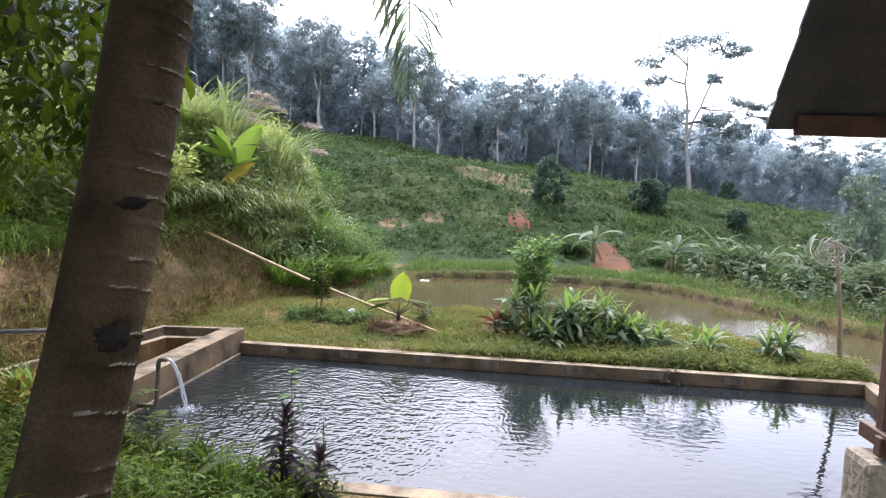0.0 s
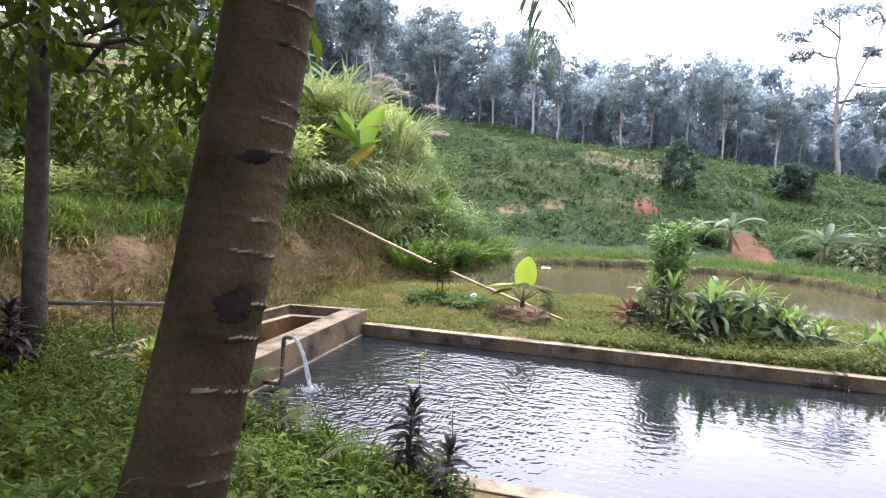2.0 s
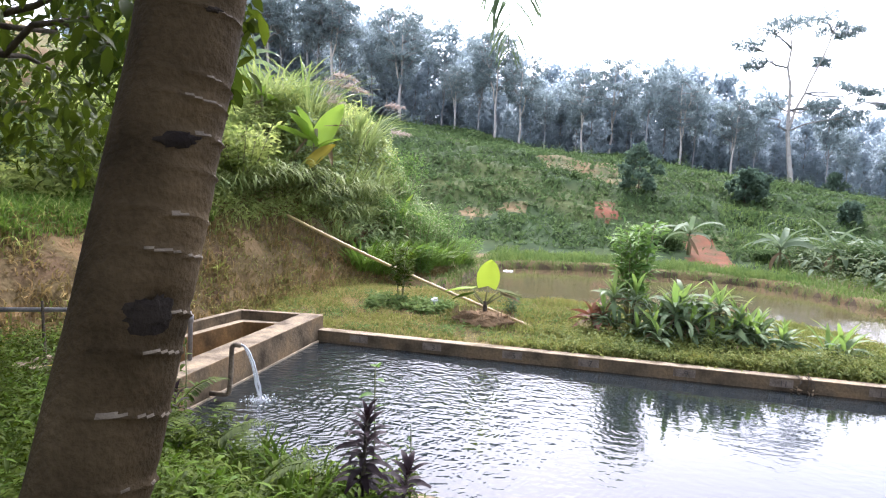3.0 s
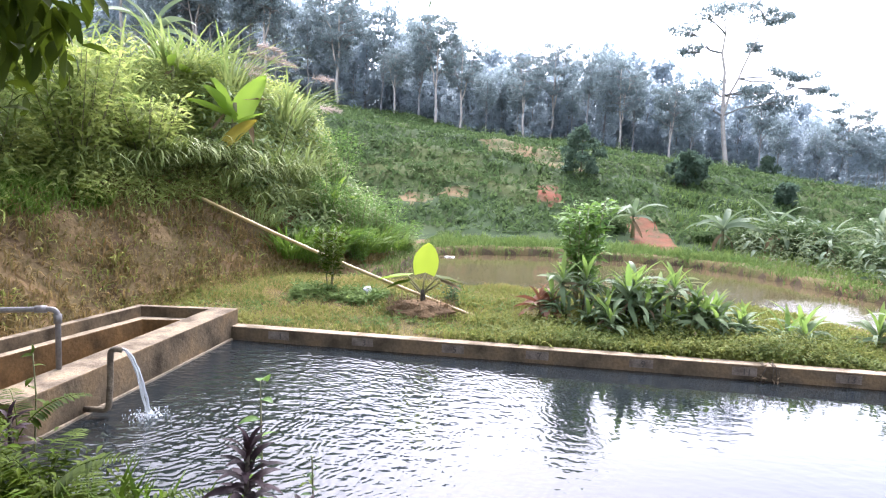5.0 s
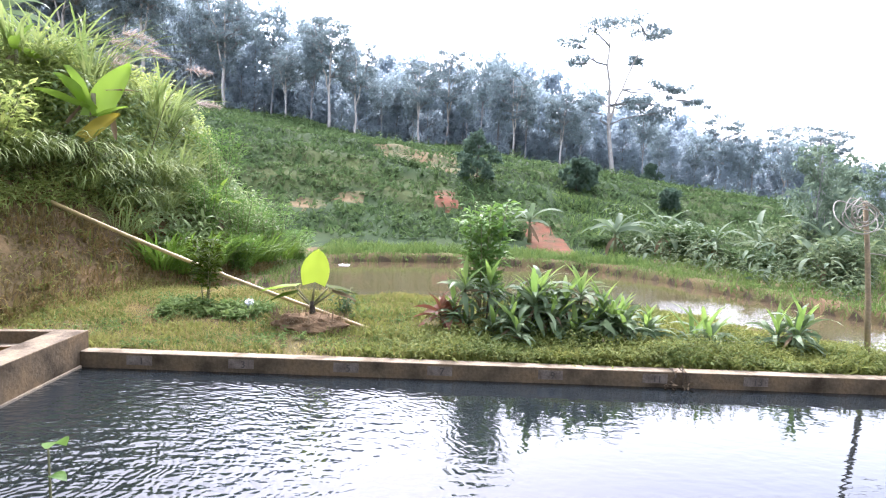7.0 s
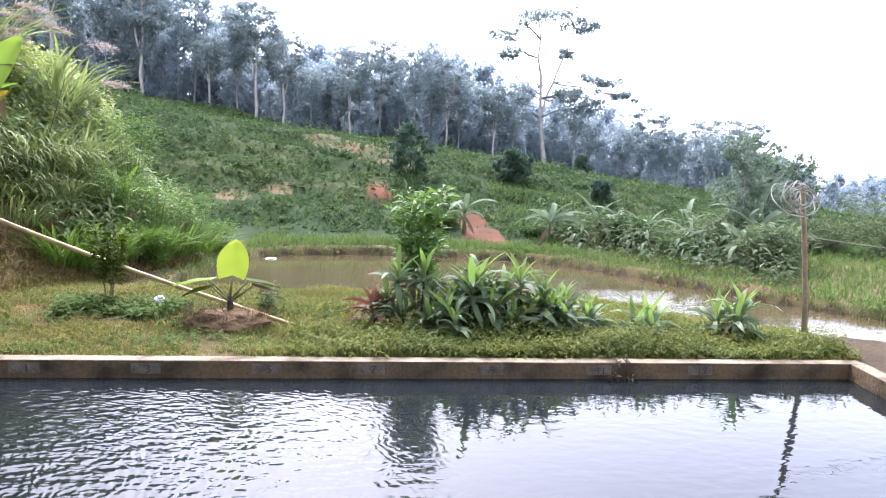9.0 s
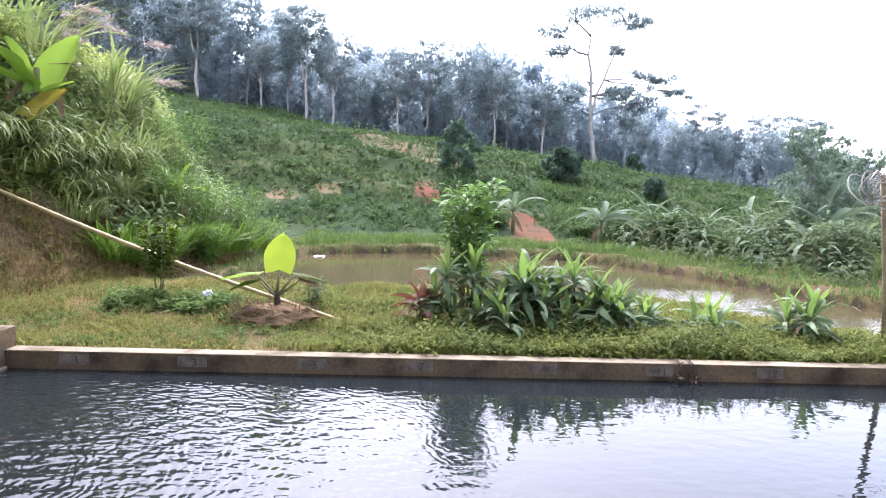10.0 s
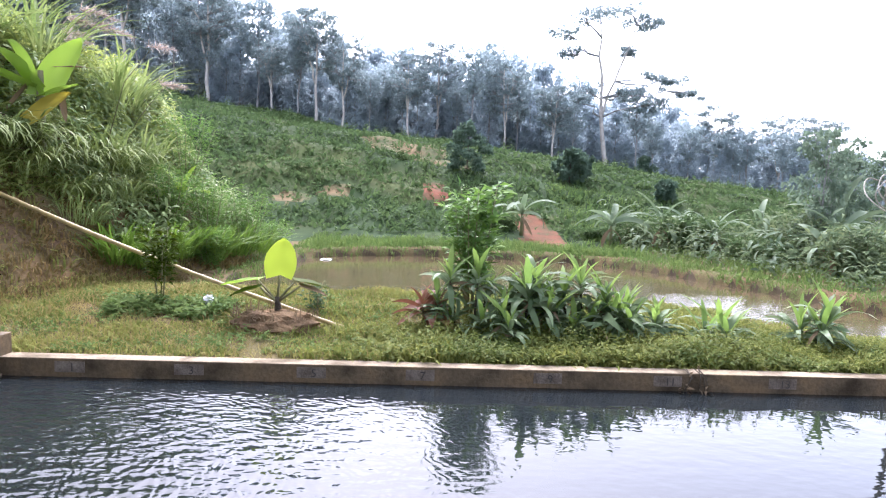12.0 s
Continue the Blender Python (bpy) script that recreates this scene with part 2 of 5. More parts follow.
# ---- ground ----
def spread(fine0, fine1, step, far):
    mid = np.arange(fine0, fine1 + 1e-6, step)
    out, s, v = [], step, fine1
    while v < far:
        s *= 1.16
        v += s
        out.append(v)
    s, v, low = step, fine0, []
    while v > -far:
        s *= 1.16
        v -= s
        low.append(v)
    return np.array(low[::-1] + list(mid) + out)


xs, ys = spread(-9.0, 9.0, 0.2, 2500), spread(-2.0, 22.0, 0.2, 2500)
xs = np.concatenate([xs[xs < -22], np.arange(-21.8, -9.1, 0.45), xs[(xs > -9.05) & (xs < 9.05)], np.arange(9.4, 30, 0.45), xs[xs > 30.2]])
ys = np.concatenate([ys[ys < 22.05], np.arange(22.3, 52, 0.35), ys[ys > 52.2]])
for lines, exact in ((xs, (-4.33, -3.40, 4.88)), (ys, (4.98, 5.94, 9.08))):
    for v in exact:
        lines[np.argmin(abs(lines - v))] = v
gx, gy = np.meshgrid(xs, ys)
near_y = smooth(2.5, 4.5, gy) * smooth(11, 9.6, gy)
gx = gx - 0.235 * (9.0 - gy) * near_y * np.clip(1 - abs(gx - 4.88) / 2.5, 0, 1)
gx = gx - 0.14 * (9.0 - gy) * near_y * np.clip(1 - abs(gx + 4.33) / 0.9, 0, 1)
gz = ground(gx, gy)
rough_ground = np.array([[noise.noise((float(a) * 0.9, float(b) * 0.9, 0.0)) for a, b in zip(ra, rb)] for ra, rb in zip(gx, gy)])
dist_edge = np.minimum(abs(gy - 5), abs(gy - 9.1))
lumps = np.array([[noise.noise((float(a) * 2.1, float(b) * 2.1, 7.0)) for a, b in zip(ra, rb)] for ra, rb in zip(gx, gy)])
face_d = np.array([np.interp(float(q), *TOE) for q in gy[:, 0]])[:, None] - gx
gz = gz + lumps * 0.11 * smooth(0.15, 0.6, face_d) * smooth(8, 5, face_d)
gz = gz + rough_ground * 0.05 * smooth(0.2, 1.0, dist_edge) + rough_ground * 0.12 * smooth(20, 30, gy)
cols = len(xs)
keep = []
for j in range(len(ys) - 1):
    for i in range(cols - 1):
        cx, cy = (xs[i] + xs[i + 1]) / 2, (ys[j] + ys[j + 1]) / 2
        if (-3.40 < cx < 4.88 and 4.98 < cy < 9.08) or (-4.33 < cx < -3.40 and 5.94 < cy < 9.08):
            continue
        keep.append((j * cols + i, j * cols + i + 1, (j + 1) * cols + i + 1, (j + 1) * cols + i))
terrain = mesh_object("ground", np.stack([gx.ravel(), gy.ravel(), gz.ravel()], 1), keep, [M["soil"], M["dry"], M["mud"], M["hill"], M["red"], M["tan"]], soft_shade=True)
RED = ((3.75, 22.9, 0.62, 2.3), (0.66, 27.5, 0.50, 1.3), (9.7, 26.0, 0.7, 0.8))
TAN = ((-0.4, 34.2, 2.1, 1.9), (0.9, 31.6, 1.2, 0.6), (-4.2, 26.0, 0.8, 0.9), (-3.0, 27.2, 0.6, 0.6))
fx = np.array([gx.ravel()[list(q)].mean() for q in keep])
fy = np.array([gy.ravel()[list(q)].mean() for q in keep])
fn = np.array([noise.noise((float(p) * 0.7, float(q) * 0.7, 3.0)) for p, q in zip(fx, fy)])
slot = np.zeros(len(keep), int)
fd = np.interp(fy, *TOE) - fx
slot[(fd > -0.15) & (fd < 1.45 + fn) & (fy > 3) & (fy < 14)] = 1
wet = (fy > np.interp(fx, *SHORE) - 0.15) & (fy < np.interp(fx, *BUND) + 0.1) & (fd < 0.3)
fz = np.array([gz.ravel()[list(q)].mean() for q in keep])
slot[wet & (fz < -0.16)] = 2
slot[(fx > 4.9) & (fy > 8.2) & (fy < np.interp(fx, *SHORE)) & (fx < 16)] = 2
slot[(fy > 20.8) & (fd < 6)] = 3
for spots, index in ((RED, 4), (TAN, 5)):
    for cx, cy, rx, ry in spots:
        slot[((fx - cx) / rx) ** 2 + ((fy - cy) / ry) ** 2 + fn * 1.2 < 1] = index
terrain.data.polygons.foreach_set("material_index", slot)
tagged(terrain, "grassy soil rising into a bank and a hillside", "ground", kind="structure")

# ---- pond ----
def water_sheet(name, poly, z, mat, label):
    ob = mesh_object(name, [(x, y, z) for x, y in poly], [tuple(range(len(poly)))], mat)
    return tagged(ob, label, "water", kind="structure")


water_sheet("water", [(LEFT - 0.02, NEAR - 0.02), (right_x(NEAR) + 0.02, NEAR - 0.02), (right_x(FAR) + 0.02, FAR + 0.02), (LEFT - 0.02, FAR + 0.02)], WATER, M["pond"], "dark rippled water of a concrete fish pond")
field_xs = np.linspace(-3.2, 18, 60)
field_poly = [(x, float(np.interp(x, *SHORE)) - 0.1) for x in field_xs] + [(x, float(np.interp(x, *BUND)) + 0.1) for x in field_xs[::-1]]
water_sheet("water", field_poly, -0.15, M["field"], "shallow muddy brown water of a flooded field")

walls = [
    ("wall_far", [(LEFT, FAR), (right_x(FAR) + 0.17, FAR), (right_x(FAR) + 0.17, FAR + 0.16), (LEFT, FAR + 0.16)], -1.0, 0.0),
    ("wall_near", [(LEFT - 0.16, NEAR - 0.16), (right_x(NEAR) + 0.17, NEAR - 0.16), (right_x(NEAR) + 0.17, NEAR), (LEFT - 0.16, NEAR)], -1.0, 0.0),
    ("wall_right", [(right_x(NEAR), NEAR + 0.002), (right_x(NEAR) + 0.17, NEAR + 0.002), (right_x(FAR) + 0.17, FAR - 0.002), (right_x(FAR), FAR - 0.002)], -1.0, 0.0),
    ("wall_left", [(LEFT - 0.16, NEAR + 0.002), (LEFT, NEAR + 0.002), (LEFT, 5.865), (LEFT - 0.16, 5.865)], -1.0, 0.0),
]
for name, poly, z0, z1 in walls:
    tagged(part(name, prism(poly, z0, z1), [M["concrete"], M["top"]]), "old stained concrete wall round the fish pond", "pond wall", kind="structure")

# ---- water tank ----
tank = tagged(new("water_tank"), "open brown concrete water tank beside the pond", "water tank")
TZ = 0.17
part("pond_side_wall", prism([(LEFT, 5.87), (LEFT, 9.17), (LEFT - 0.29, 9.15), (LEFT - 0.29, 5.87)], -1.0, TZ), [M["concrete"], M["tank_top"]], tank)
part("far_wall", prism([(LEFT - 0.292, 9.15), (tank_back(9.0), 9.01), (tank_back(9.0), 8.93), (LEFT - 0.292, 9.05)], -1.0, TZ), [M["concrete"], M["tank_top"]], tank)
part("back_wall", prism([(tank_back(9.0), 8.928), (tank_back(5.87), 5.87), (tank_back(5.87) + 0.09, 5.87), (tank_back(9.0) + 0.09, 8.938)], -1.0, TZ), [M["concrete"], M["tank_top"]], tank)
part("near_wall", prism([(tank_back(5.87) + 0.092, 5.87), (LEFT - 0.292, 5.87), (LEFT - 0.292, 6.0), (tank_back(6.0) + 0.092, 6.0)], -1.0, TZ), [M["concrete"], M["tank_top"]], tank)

# ---- plant building ----
LEAF = {}
for key, lo, hi, rough, thru in (
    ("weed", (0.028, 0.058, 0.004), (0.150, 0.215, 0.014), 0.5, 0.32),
    ("weed_tip", (0.030, 0.068, 0.005), (0.098, 0.160, 0.013), 0.5, 0.32),
    ("strip_weed", (0.045, 0.085, 0.020), (0.200, 0.215, 0.050), 0.5, 0.35),
    ("hanging", (0.075, 0.125, 0.030), (0.25, 0.30, 0.085), 0.5, 0.4),
    ("slope", (0.090, 0.155, 0.050), (0.31, 0.37, 0.145), 0.45, 0.4),
    ("straw", (0.25, 0.165, 0.070), (0.115, 0.105, 0.035), 0.8, 0.4),
    ("lawn", (0.085, 0.14, 0.028), (0.22, 0.25, 0.06), 0.6, 0.35),
    ("dry", (0.36, 0.27, 0.115), (0.20, 0.20, 0.06), 0.8, 0.42),
    ("bright", (0.12, 0.24, 0.03), (0.23, 0.36, 0.05), 0.5, 0.45),
    ("cane", (0.125, 0.195, 0.050), (0.30, 0.35, 0.125), 0.5, 0.4),
    ("bankweed", (0.120, 0.185, 0.042), (0.400, 0.440, 0.130), 0.5, 0.6),
    ("bank", (0.095, 0.135, 0.030), (0.27, 0.27, 0.070), 0.6, 0.4),
    ("banana", (0.16, 0.28, 0.03), (0.27, 0.38, 0.05), 0.4, 0.45),
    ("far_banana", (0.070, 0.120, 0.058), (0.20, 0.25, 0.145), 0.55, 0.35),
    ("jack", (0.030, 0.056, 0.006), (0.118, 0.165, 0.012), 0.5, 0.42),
    ("cordy_green", (0.038, 0.085, 0.032), (0.23, 0.29, 0.15), 0.3, 0.3),
    ("cordy_dark", (0.012, 0.010, 0.011), (0.034, 0.017, 0.021), 0.45, 0.12),
    ("cordy_red", (0.10, 0.030, 0.022), (0.20, 0.10, 0.05), 0.35, 0.3),
    ("shrub", (0.055, 0.130, 0.024), (0.19, 0.31, 0.06), 0.45, 0.35),
    ("bush", (0.045, 0.085, 0.036), (0.105, 0.155, 0.062), 0.5, 0.35),
    ("taro", (0.24, 0.34, 0.025), (0.34, 0.42, 0.045), 0.5, 0.6),
    # Distance haze is put into the ridge forest's pale blue-grey leaf colours.
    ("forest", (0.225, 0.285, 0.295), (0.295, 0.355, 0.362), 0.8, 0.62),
    # Tall ridge trees and field trees: a weaker haze tint in the leaf colour.
    ("hazed_tall_tree", (0.150, 0.195, 0.198), (0.240, 0.295, 0.290), 0.7, 0.55),
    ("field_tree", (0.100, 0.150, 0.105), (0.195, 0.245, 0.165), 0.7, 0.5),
    # Rear rows of the ridge: the strongest haze tint.
    ("hazed_forest", (0.300, 0.365, 0.395), (0.345, 0.410, 0.440), 0.8, 0.64),
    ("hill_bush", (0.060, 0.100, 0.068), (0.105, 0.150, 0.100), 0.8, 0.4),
    ("crop", (0.055, 0.095, 0.036), (0.098, 0.142, 0.052), 0.8, 0.35),
    ("bund", (0.065, 0.125, 0.032), (0.17, 0.225, 0.062), 0.6, 0.4),
    ("field", (0.060, 0.100, 0.050), (0.18, 0.215, 0.100), 0.6, 0.42),
    ("new_leaf", (0.13, 0.23, 0.05), (0.26, 0.35, 0.08), 0.45, 0.45),
    ("plume", (0.36, 0.29, 0.25), (0.48, 0.41, 0.36), 0.9, 0.4),
    ("yellow", (0.35, 0.26, 0.02), (0.50, 0.42, 0.05), 0.5, 0.4),
    ("dead", (0.12, 0.085, 0.05), (0.22, 0.165, 0.10), 0.9, 0.2),
):
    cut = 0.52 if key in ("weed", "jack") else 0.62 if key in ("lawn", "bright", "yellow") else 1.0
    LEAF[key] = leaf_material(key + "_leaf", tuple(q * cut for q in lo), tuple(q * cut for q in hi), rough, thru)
M["stem"] = material("green_stem", (0.10, 0.12, 0.04), (0.15, 0.13, 0.06), 12, 0.7, 0.4, 60)
M["wood"] = material("brown_bark", (0.04, 0.034, 0.026), (0.085, 0.07, 0.052), 8, 0.9, 0.8, 50)
M["pale_bark"] = material("pale_bark", (0.46, 0.43, 0.38), (0.30, 0.28, 0.25), 2, 0.9, 0.4, 20)
# Lifted to a pale grey that carries haze on the ridge trunks.
M["dim_bark"] = material("grey_bark", (0.30, 0.30, 0.29), (0.20, 0.20, 0.195), 2, 0.9, 0.4, 20)
M["bamboo"] = material("dry_bamboo", (0.42, 0.32, 0.13), (0.26, 0.20, 0.085), 5, 0.5, 0.2, 40)
M["old_bamboo"] = material("weathered_bamboo", (0.30, 0.23, 0.13), (0.19, 0.145, 0.085), 6, 0.7, 0.4, 40)
M["pipe"] = material("grey_pvc", (0.095, 0.088, 0.082), (0.19, 0.18, 0.17), 9, 0.4, 0.15, 50)
M["timber"] = material("brown_timber", (0.055, 0.028, 0.020), (0.10, 0.05, 0.03), 6, 0.6, 0.3, 35)
M["shingle"] = material("dark_roofing", (0.045, 0.048, 0.055), (0.075, 0.075, 0.08), 3, 0.8, 0.4, 40)
M["stone"] = material("rough_render", (0.33, 0.29, 0.22), (0.20, 0.17, 0.13), 5, 0.9, 1.0, 25)
M["spout"] = material("stained_pipe", (0.16, 0.125, 0.075), (0.06, 0.045, 0.028), 14, 0.7, 0.6, 50)
M["wire"] = material("pale_wire", (0.32, 0.30, 0.24), (0.22, 0.2, 0.16), 9, 0.6, 0.2, 60)
M["hollow"] = material("dark_hollow", (0.010, 0.008, 0.007), (0.022, 0.018, 0.014), 12, 0.95, 0.4, 60)
M["dark"] = material("black_paint", (0.035, 0.03, 0.028), (0.08, 0.065, 0.05), 9, 0.8, 0.2, 60)
M["patch"] = material("grey_render_patch", (0.20, 0.165, 0.13), (0.10, 0.08, 0.06), 9, 0.9, 0.4, 60)
M["bag"] = material("white_plastic", (0.75, 0.75, 0.74), (0.6, 0.6, 0.6), 9, 0.4, 0.2, 60)
M["mound"] = material("straw_and_soil", (0.20, 0.13, 0.07), (0.12, 0.08, 0.045), 9, 0.95, 1.0, 40)
rng = np.random.default_rng(7)


def fast_mesh(name, verts, tris, mat, parent=None, label="", smooth_shade=False):
    """One mesh from arrays of vertices and triangles (or quads)."""
    verts, tris = np.asarray(verts, np.float32), np.asarray(tris, np.int32)
    me = bpy.data.meshes.new(name)
    n, k = tris.shape
    me.vertices.add(len(verts))
    me.vertices.foreach_set("co", verts.ravel())
    me.loops.add(n * k)
    me.loops.foreach_set("vertex_index", tris.ravel())
    me.polygons.add(n)
    me.polygons.foreach_set("loop_start", np.arange(0, n * k, k, dtype=np.int32))
    me.update(calc_edges=True)
    if smooth_shade:
        me.shade_smooth()
    me.materials.append(mat)
    ob = new(name, me)
    if parent:
        ob.parent = parent
    if label:
        ob["label"] = label
    return ob


def strap(segments, width, droop, fold=0.12, power=0.6, lift=0.0, tip=0.03):
    """A leaf one unit long along x: three points across, tapered at both ends, bent down by droop (radians at the tip)."""
    rows, x, z = [], 0.0, 0.0
    for i in range(segments + 1):
        t = i / segments
        w = width * max(tip, (math.sin(math.pi * min(1.0, 0.06 + 0.94 * t)) ** power)) * 0.5
        if i:
            a = lift - droop * ((i - 0.5) / segments) ** 1.3
            x, z = x + math.cos(a) / segments, z + math.sin(a) / segments
        rows += [(x, -w, z + fold * w * 2), (x, 0, z), (x, w, z + fold * w * 2)]
    tris = []
    for i in range(segments):
        p = i * 3
        for q in (0, 1):
            tris += [(p + q, p + q + 1, p + q + 4), (p + q, p + q + 4, p + q + 3)]
    return np.array(rows, float), np.array(tris)


def blade(width=0.04, bend=0.5):
    """A blade of grass, one unit long along x."""
    c, s2 = math.cos(bend), math.sin(bend)
    v = [(0, -width / 2, 0), (0, width / 2, 0), (0.5, -width / 2, 0.03), (0.5, width / 2, 0.03), (0.5 + 0.5 * c, 0, 0.03 - 0.5 * s2)]
    return np.array(v, float), np.array([(0, 1, 3), (0, 3, 2), (2, 3, 4)])


def simple_leaf(width=0.42, fold=0.12, droop=0.12):
    v = [(0, 0, 0), (0.42, -width / 2, fold), (0.42, width / 2, fold), (0.5, 0, 0.0), (1, 0, -droop)]
    return np.array(v, float), np.array([(0, 1, 3), (0, 3, 2), (1, 4, 3), (3, 4, 2)])


def kite(width=0.6):
    """A small plain leaf, one unit long along x, folded along its middle."""
    return np.array([(0, 0, 0), (0.45, -width / 2, 0.1), (1, 0, -0.08), (0.45, width / 2, 0.1)], float), np.array([(0, 1, 2), (0, 2, 3)])


def turned(yaw, pitch, roll):
    """Rotations whose x axis points along yaw, raised by pitch, rolled about itself."""
    cy, sy, cp, sp, cr, sr = np.cos(yaw), np.sin(yaw), np.cos(pitch), np.sin(pitch), np.cos(roll), np.sin(roll)
    f = np.stack([cy * cp, sy * cp, sp], -1)
    side = np.stack([-sy, cy, np.zeros_like(yaw)], -1)
    up = np.cross(f, side)
    s2 = side * cr[:, None] + up * sr[:, None]
    u2 = np.cross(f, s2)
    return np.stack([f, s2, u2], -1)


def scatter(shape, pos, yaw, pitch, roll, size):
    """Vertices and triangles of one shape set at many places."""
    v, t = shape
    r = turned(np.asarray(yaw, float), np.asarray(pitch, float), np.asarray(roll, float))
    w = np.einsum("nij,kj->nki", r, v) * np.asarray(size, float)[:, None, None] + np.asarray(pos, float)[:, None, :]
    k = len(v)
    tri = t[None] + (np.arange(len(w)) * k)[:, None, None]
    return w.reshape(-1, 3), tri.reshape(-1, 3)


def joined(pieces):
    vs, ts, n = [], [], 0
    for v, t in pieces:
        vs.append(np.asarray(v, float))
        ts.append(np.asarray(t) + n)
        n += len(v)
    return np.concatenate(vs), np.concatenate(ts)


def quads_to_tris(vf):
    v, f = vf
    out = []
    for q in f:
        for i in range(1, len(q) - 1):
            out.append((q[0], q[i], q[i + 1]))
    return np.array([tuple(p) for p in v], float), np.array(out)


def many_tubes(paths, sides=5):
    return joined([quads_to_tris(tube(p, r, sides)) for p, r in paths])


# ---- grass and low growth ----
def grass(name, count, inside, mat, low, high, width, bend, label, category, tilt=0.5, sink=0.02, shape=None):
    """A sheet of blades on the ground, count tries over the box, kept where inside() says so."""
    (x0, x1, y0, y1), test = inside
    x, y = rng.uniform(x0, x1, count), rng.uniform(y0, y1, count)
    k = test(x, y)
    x, y = x[k], y[k]
    n = len(x)
    tuft = np.array([noise.noise((float(p) * 1.7, float(q) * 1.7, 5.0)) for p, q in zip(x, y)])
    size = rng.uniform(low, high, n) * (1 + 0.55 * tuft)
    pos = np.stack([x, y, ground(x, y) - sink], -1)
    v, t = scatter(shape or blade(width, bend), pos, rng.uniform(0, 6.28, n), np.pi / 2 - np.abs(rng.normal(0, tilt, n)), rng.uniform(-1, 1, n), size)
    ob = fast_mesh(name, v, t, mat)
    return tagged(ob, label, category, kind="stuff")


def bank_d(x, y):
    return np.interp(y, *TOE) - x


def strip(x, y):
    return (y > 9.17) & (y < np.interp(x, *SHORE) + 0.15) & (bank_d(x, y) < 0.25) & (x < 5.05 + 0.1 * (y - 9))


def off_scars(x, y):
    k = np.ones(len(x), bool)
    for cx, cy, rx, ry in RED + TAN:
        k &= (((x - cx) / rx) ** 2 + ((y - cy) / ry) ** 2 > 1.0) | (rng.uniform(0, 1, len(x)) < (0.10 if cy < 24 else 0.45))
    return k


LAWN_TUFT = lambda x, y: np.array([noise.noise((float(p) * 0.9, float(q) * 0.9, 1.0)) for p, q in zip(x, y)])
grass("lawn_grass", 95000, ((-5, 6.5, 9.16, 13), lambda x, y: strip(x, y) & (LAWN_TUFT(x, y) + 0.25 * smooth(-1, 1, x) > -0.36 + 0.12 * smooth(-1.2, -3.0, x))), LEAF["bank"], 0.05, 0.13, 0.13, 0.9, "short green grass on the strip behind the pond", "grass", 0.8)
grass("edge_grass", 15000, ((-1.4, 5.2, 9.17, 10.1), lambda x, y: strip(x, y) & (rng.uniform(0, 1, len(x)) < smooth(-1.4, 0.6, x))), LEAF["bank"], 0.07, 0.20, 0.09, 0.9, "taller grass along the back of the pond wall", "grass", 0.85)
grass("dry_grass", 42000, ((-5, 0.6, 9.17, 12.5), lambda x, y: strip(x, y) & (rng.uniform(0, 1, len(x)) < 0.35 + 0.65 * smooth(-0.6, -2.2, x))), LEAF["dry"], 0.05, 0.14, 0.06, 0.7, "dry straw-coloured grass among the lawn", "grass", 1.0)
grass("dry_bank_grass", 90000, ((-9, -2.5, 2, 16), lambda x, y: (bank_d(x, y) > 0.0) & (bank_d(x, y) < 1.9)), LEAF["straw"], 0.08, 0.24, 0.08, 1.0, "dry brown and green grass on the bank's face", "grass", 0.95)
grass("bank_face_grass", 24000, ((-9, -2.5, 2, 16), lambda x, y: (bank_d(x, y) > 0.2) & (bank_d(x, y) < 2.0) & (LAWN_TUFT(x * 1.6, y * 1.6) > -0.05)), LEAF["bank"], 0.08, 0.22, 0.09, 1.0, "patches of green grass on the bank face", "grass", 0.9)
grass("bank_grass", 45000, ((-12, -2.5, 2, 18), lambda x, y: (bank_d(x, y) > 1.2) & (bank_d(x, y) < 4.5)), LEAF["bankweed"], 0.10, 0.30, 0.07, 0.9, "light green grass on top of the bank", "grass", 0.6)
grass("ledge_grass", 46000, ((-9.5, -5.5, 3, 10.5), lambda x, y: (bank_d(x, y) > 1.35) & (bank_d(x, y) < 3.3)), LEAF["bright"], 0.10, 0.30, 0.07, 0.8, "bright light green grass on the ledge of the bank", "grass", 0.55)
grass("bund_grass", 85000, ((-3, 12, 10.5, 22.5), lambda x, y: (bund_d(x, y) > -0.34) & (bund_d(x, y) < 0.6 + 1.2 * (x < 4)) & (x > -3) & (ground(x, y) > -0.32)), LEAF["bund"], 0.08, 0.18, 0.10, 0.8, "green grass on the earth bund round the flooded field", "grass", 0.6)
grass("terrace_grass", 24000, ((-6, 6, 18.5, 23.5), lambda x, y: (y > np.interp(x, *BUND) + 0.4) & (y < np.interp(x, *BUND) + 2.3) & (bank_d(x, y) < 1.5) & off_scars(x, y)), LEAF["bund"], 0.15, 0.33, 0.08, 0.6, "tall bright grass on the terrace beyond the field", "grass", 0.5)
grass("bund_side_grass", 42000, ((5, 26, 9, 30), lambda x, y: (bund_d(x, y) > 0.4) & (bund_d(x, y) < 16.0)), LEAF["bund"], 0.12, 0.35, 0.08, 0.7, "rough green grass beyond the bund", "grass", 0.6)
grass("path_grass", 7000, ((-0.9, 5, -1.5, 4.85), lambda x, y: (y < 4.85) & (np.abs(x - 0.3) > 0.4)), LEAF["lawn"], 0.05, 0.13, 0.08, 0.8, "short grass beside the path above the pond", "grass", 0.8)
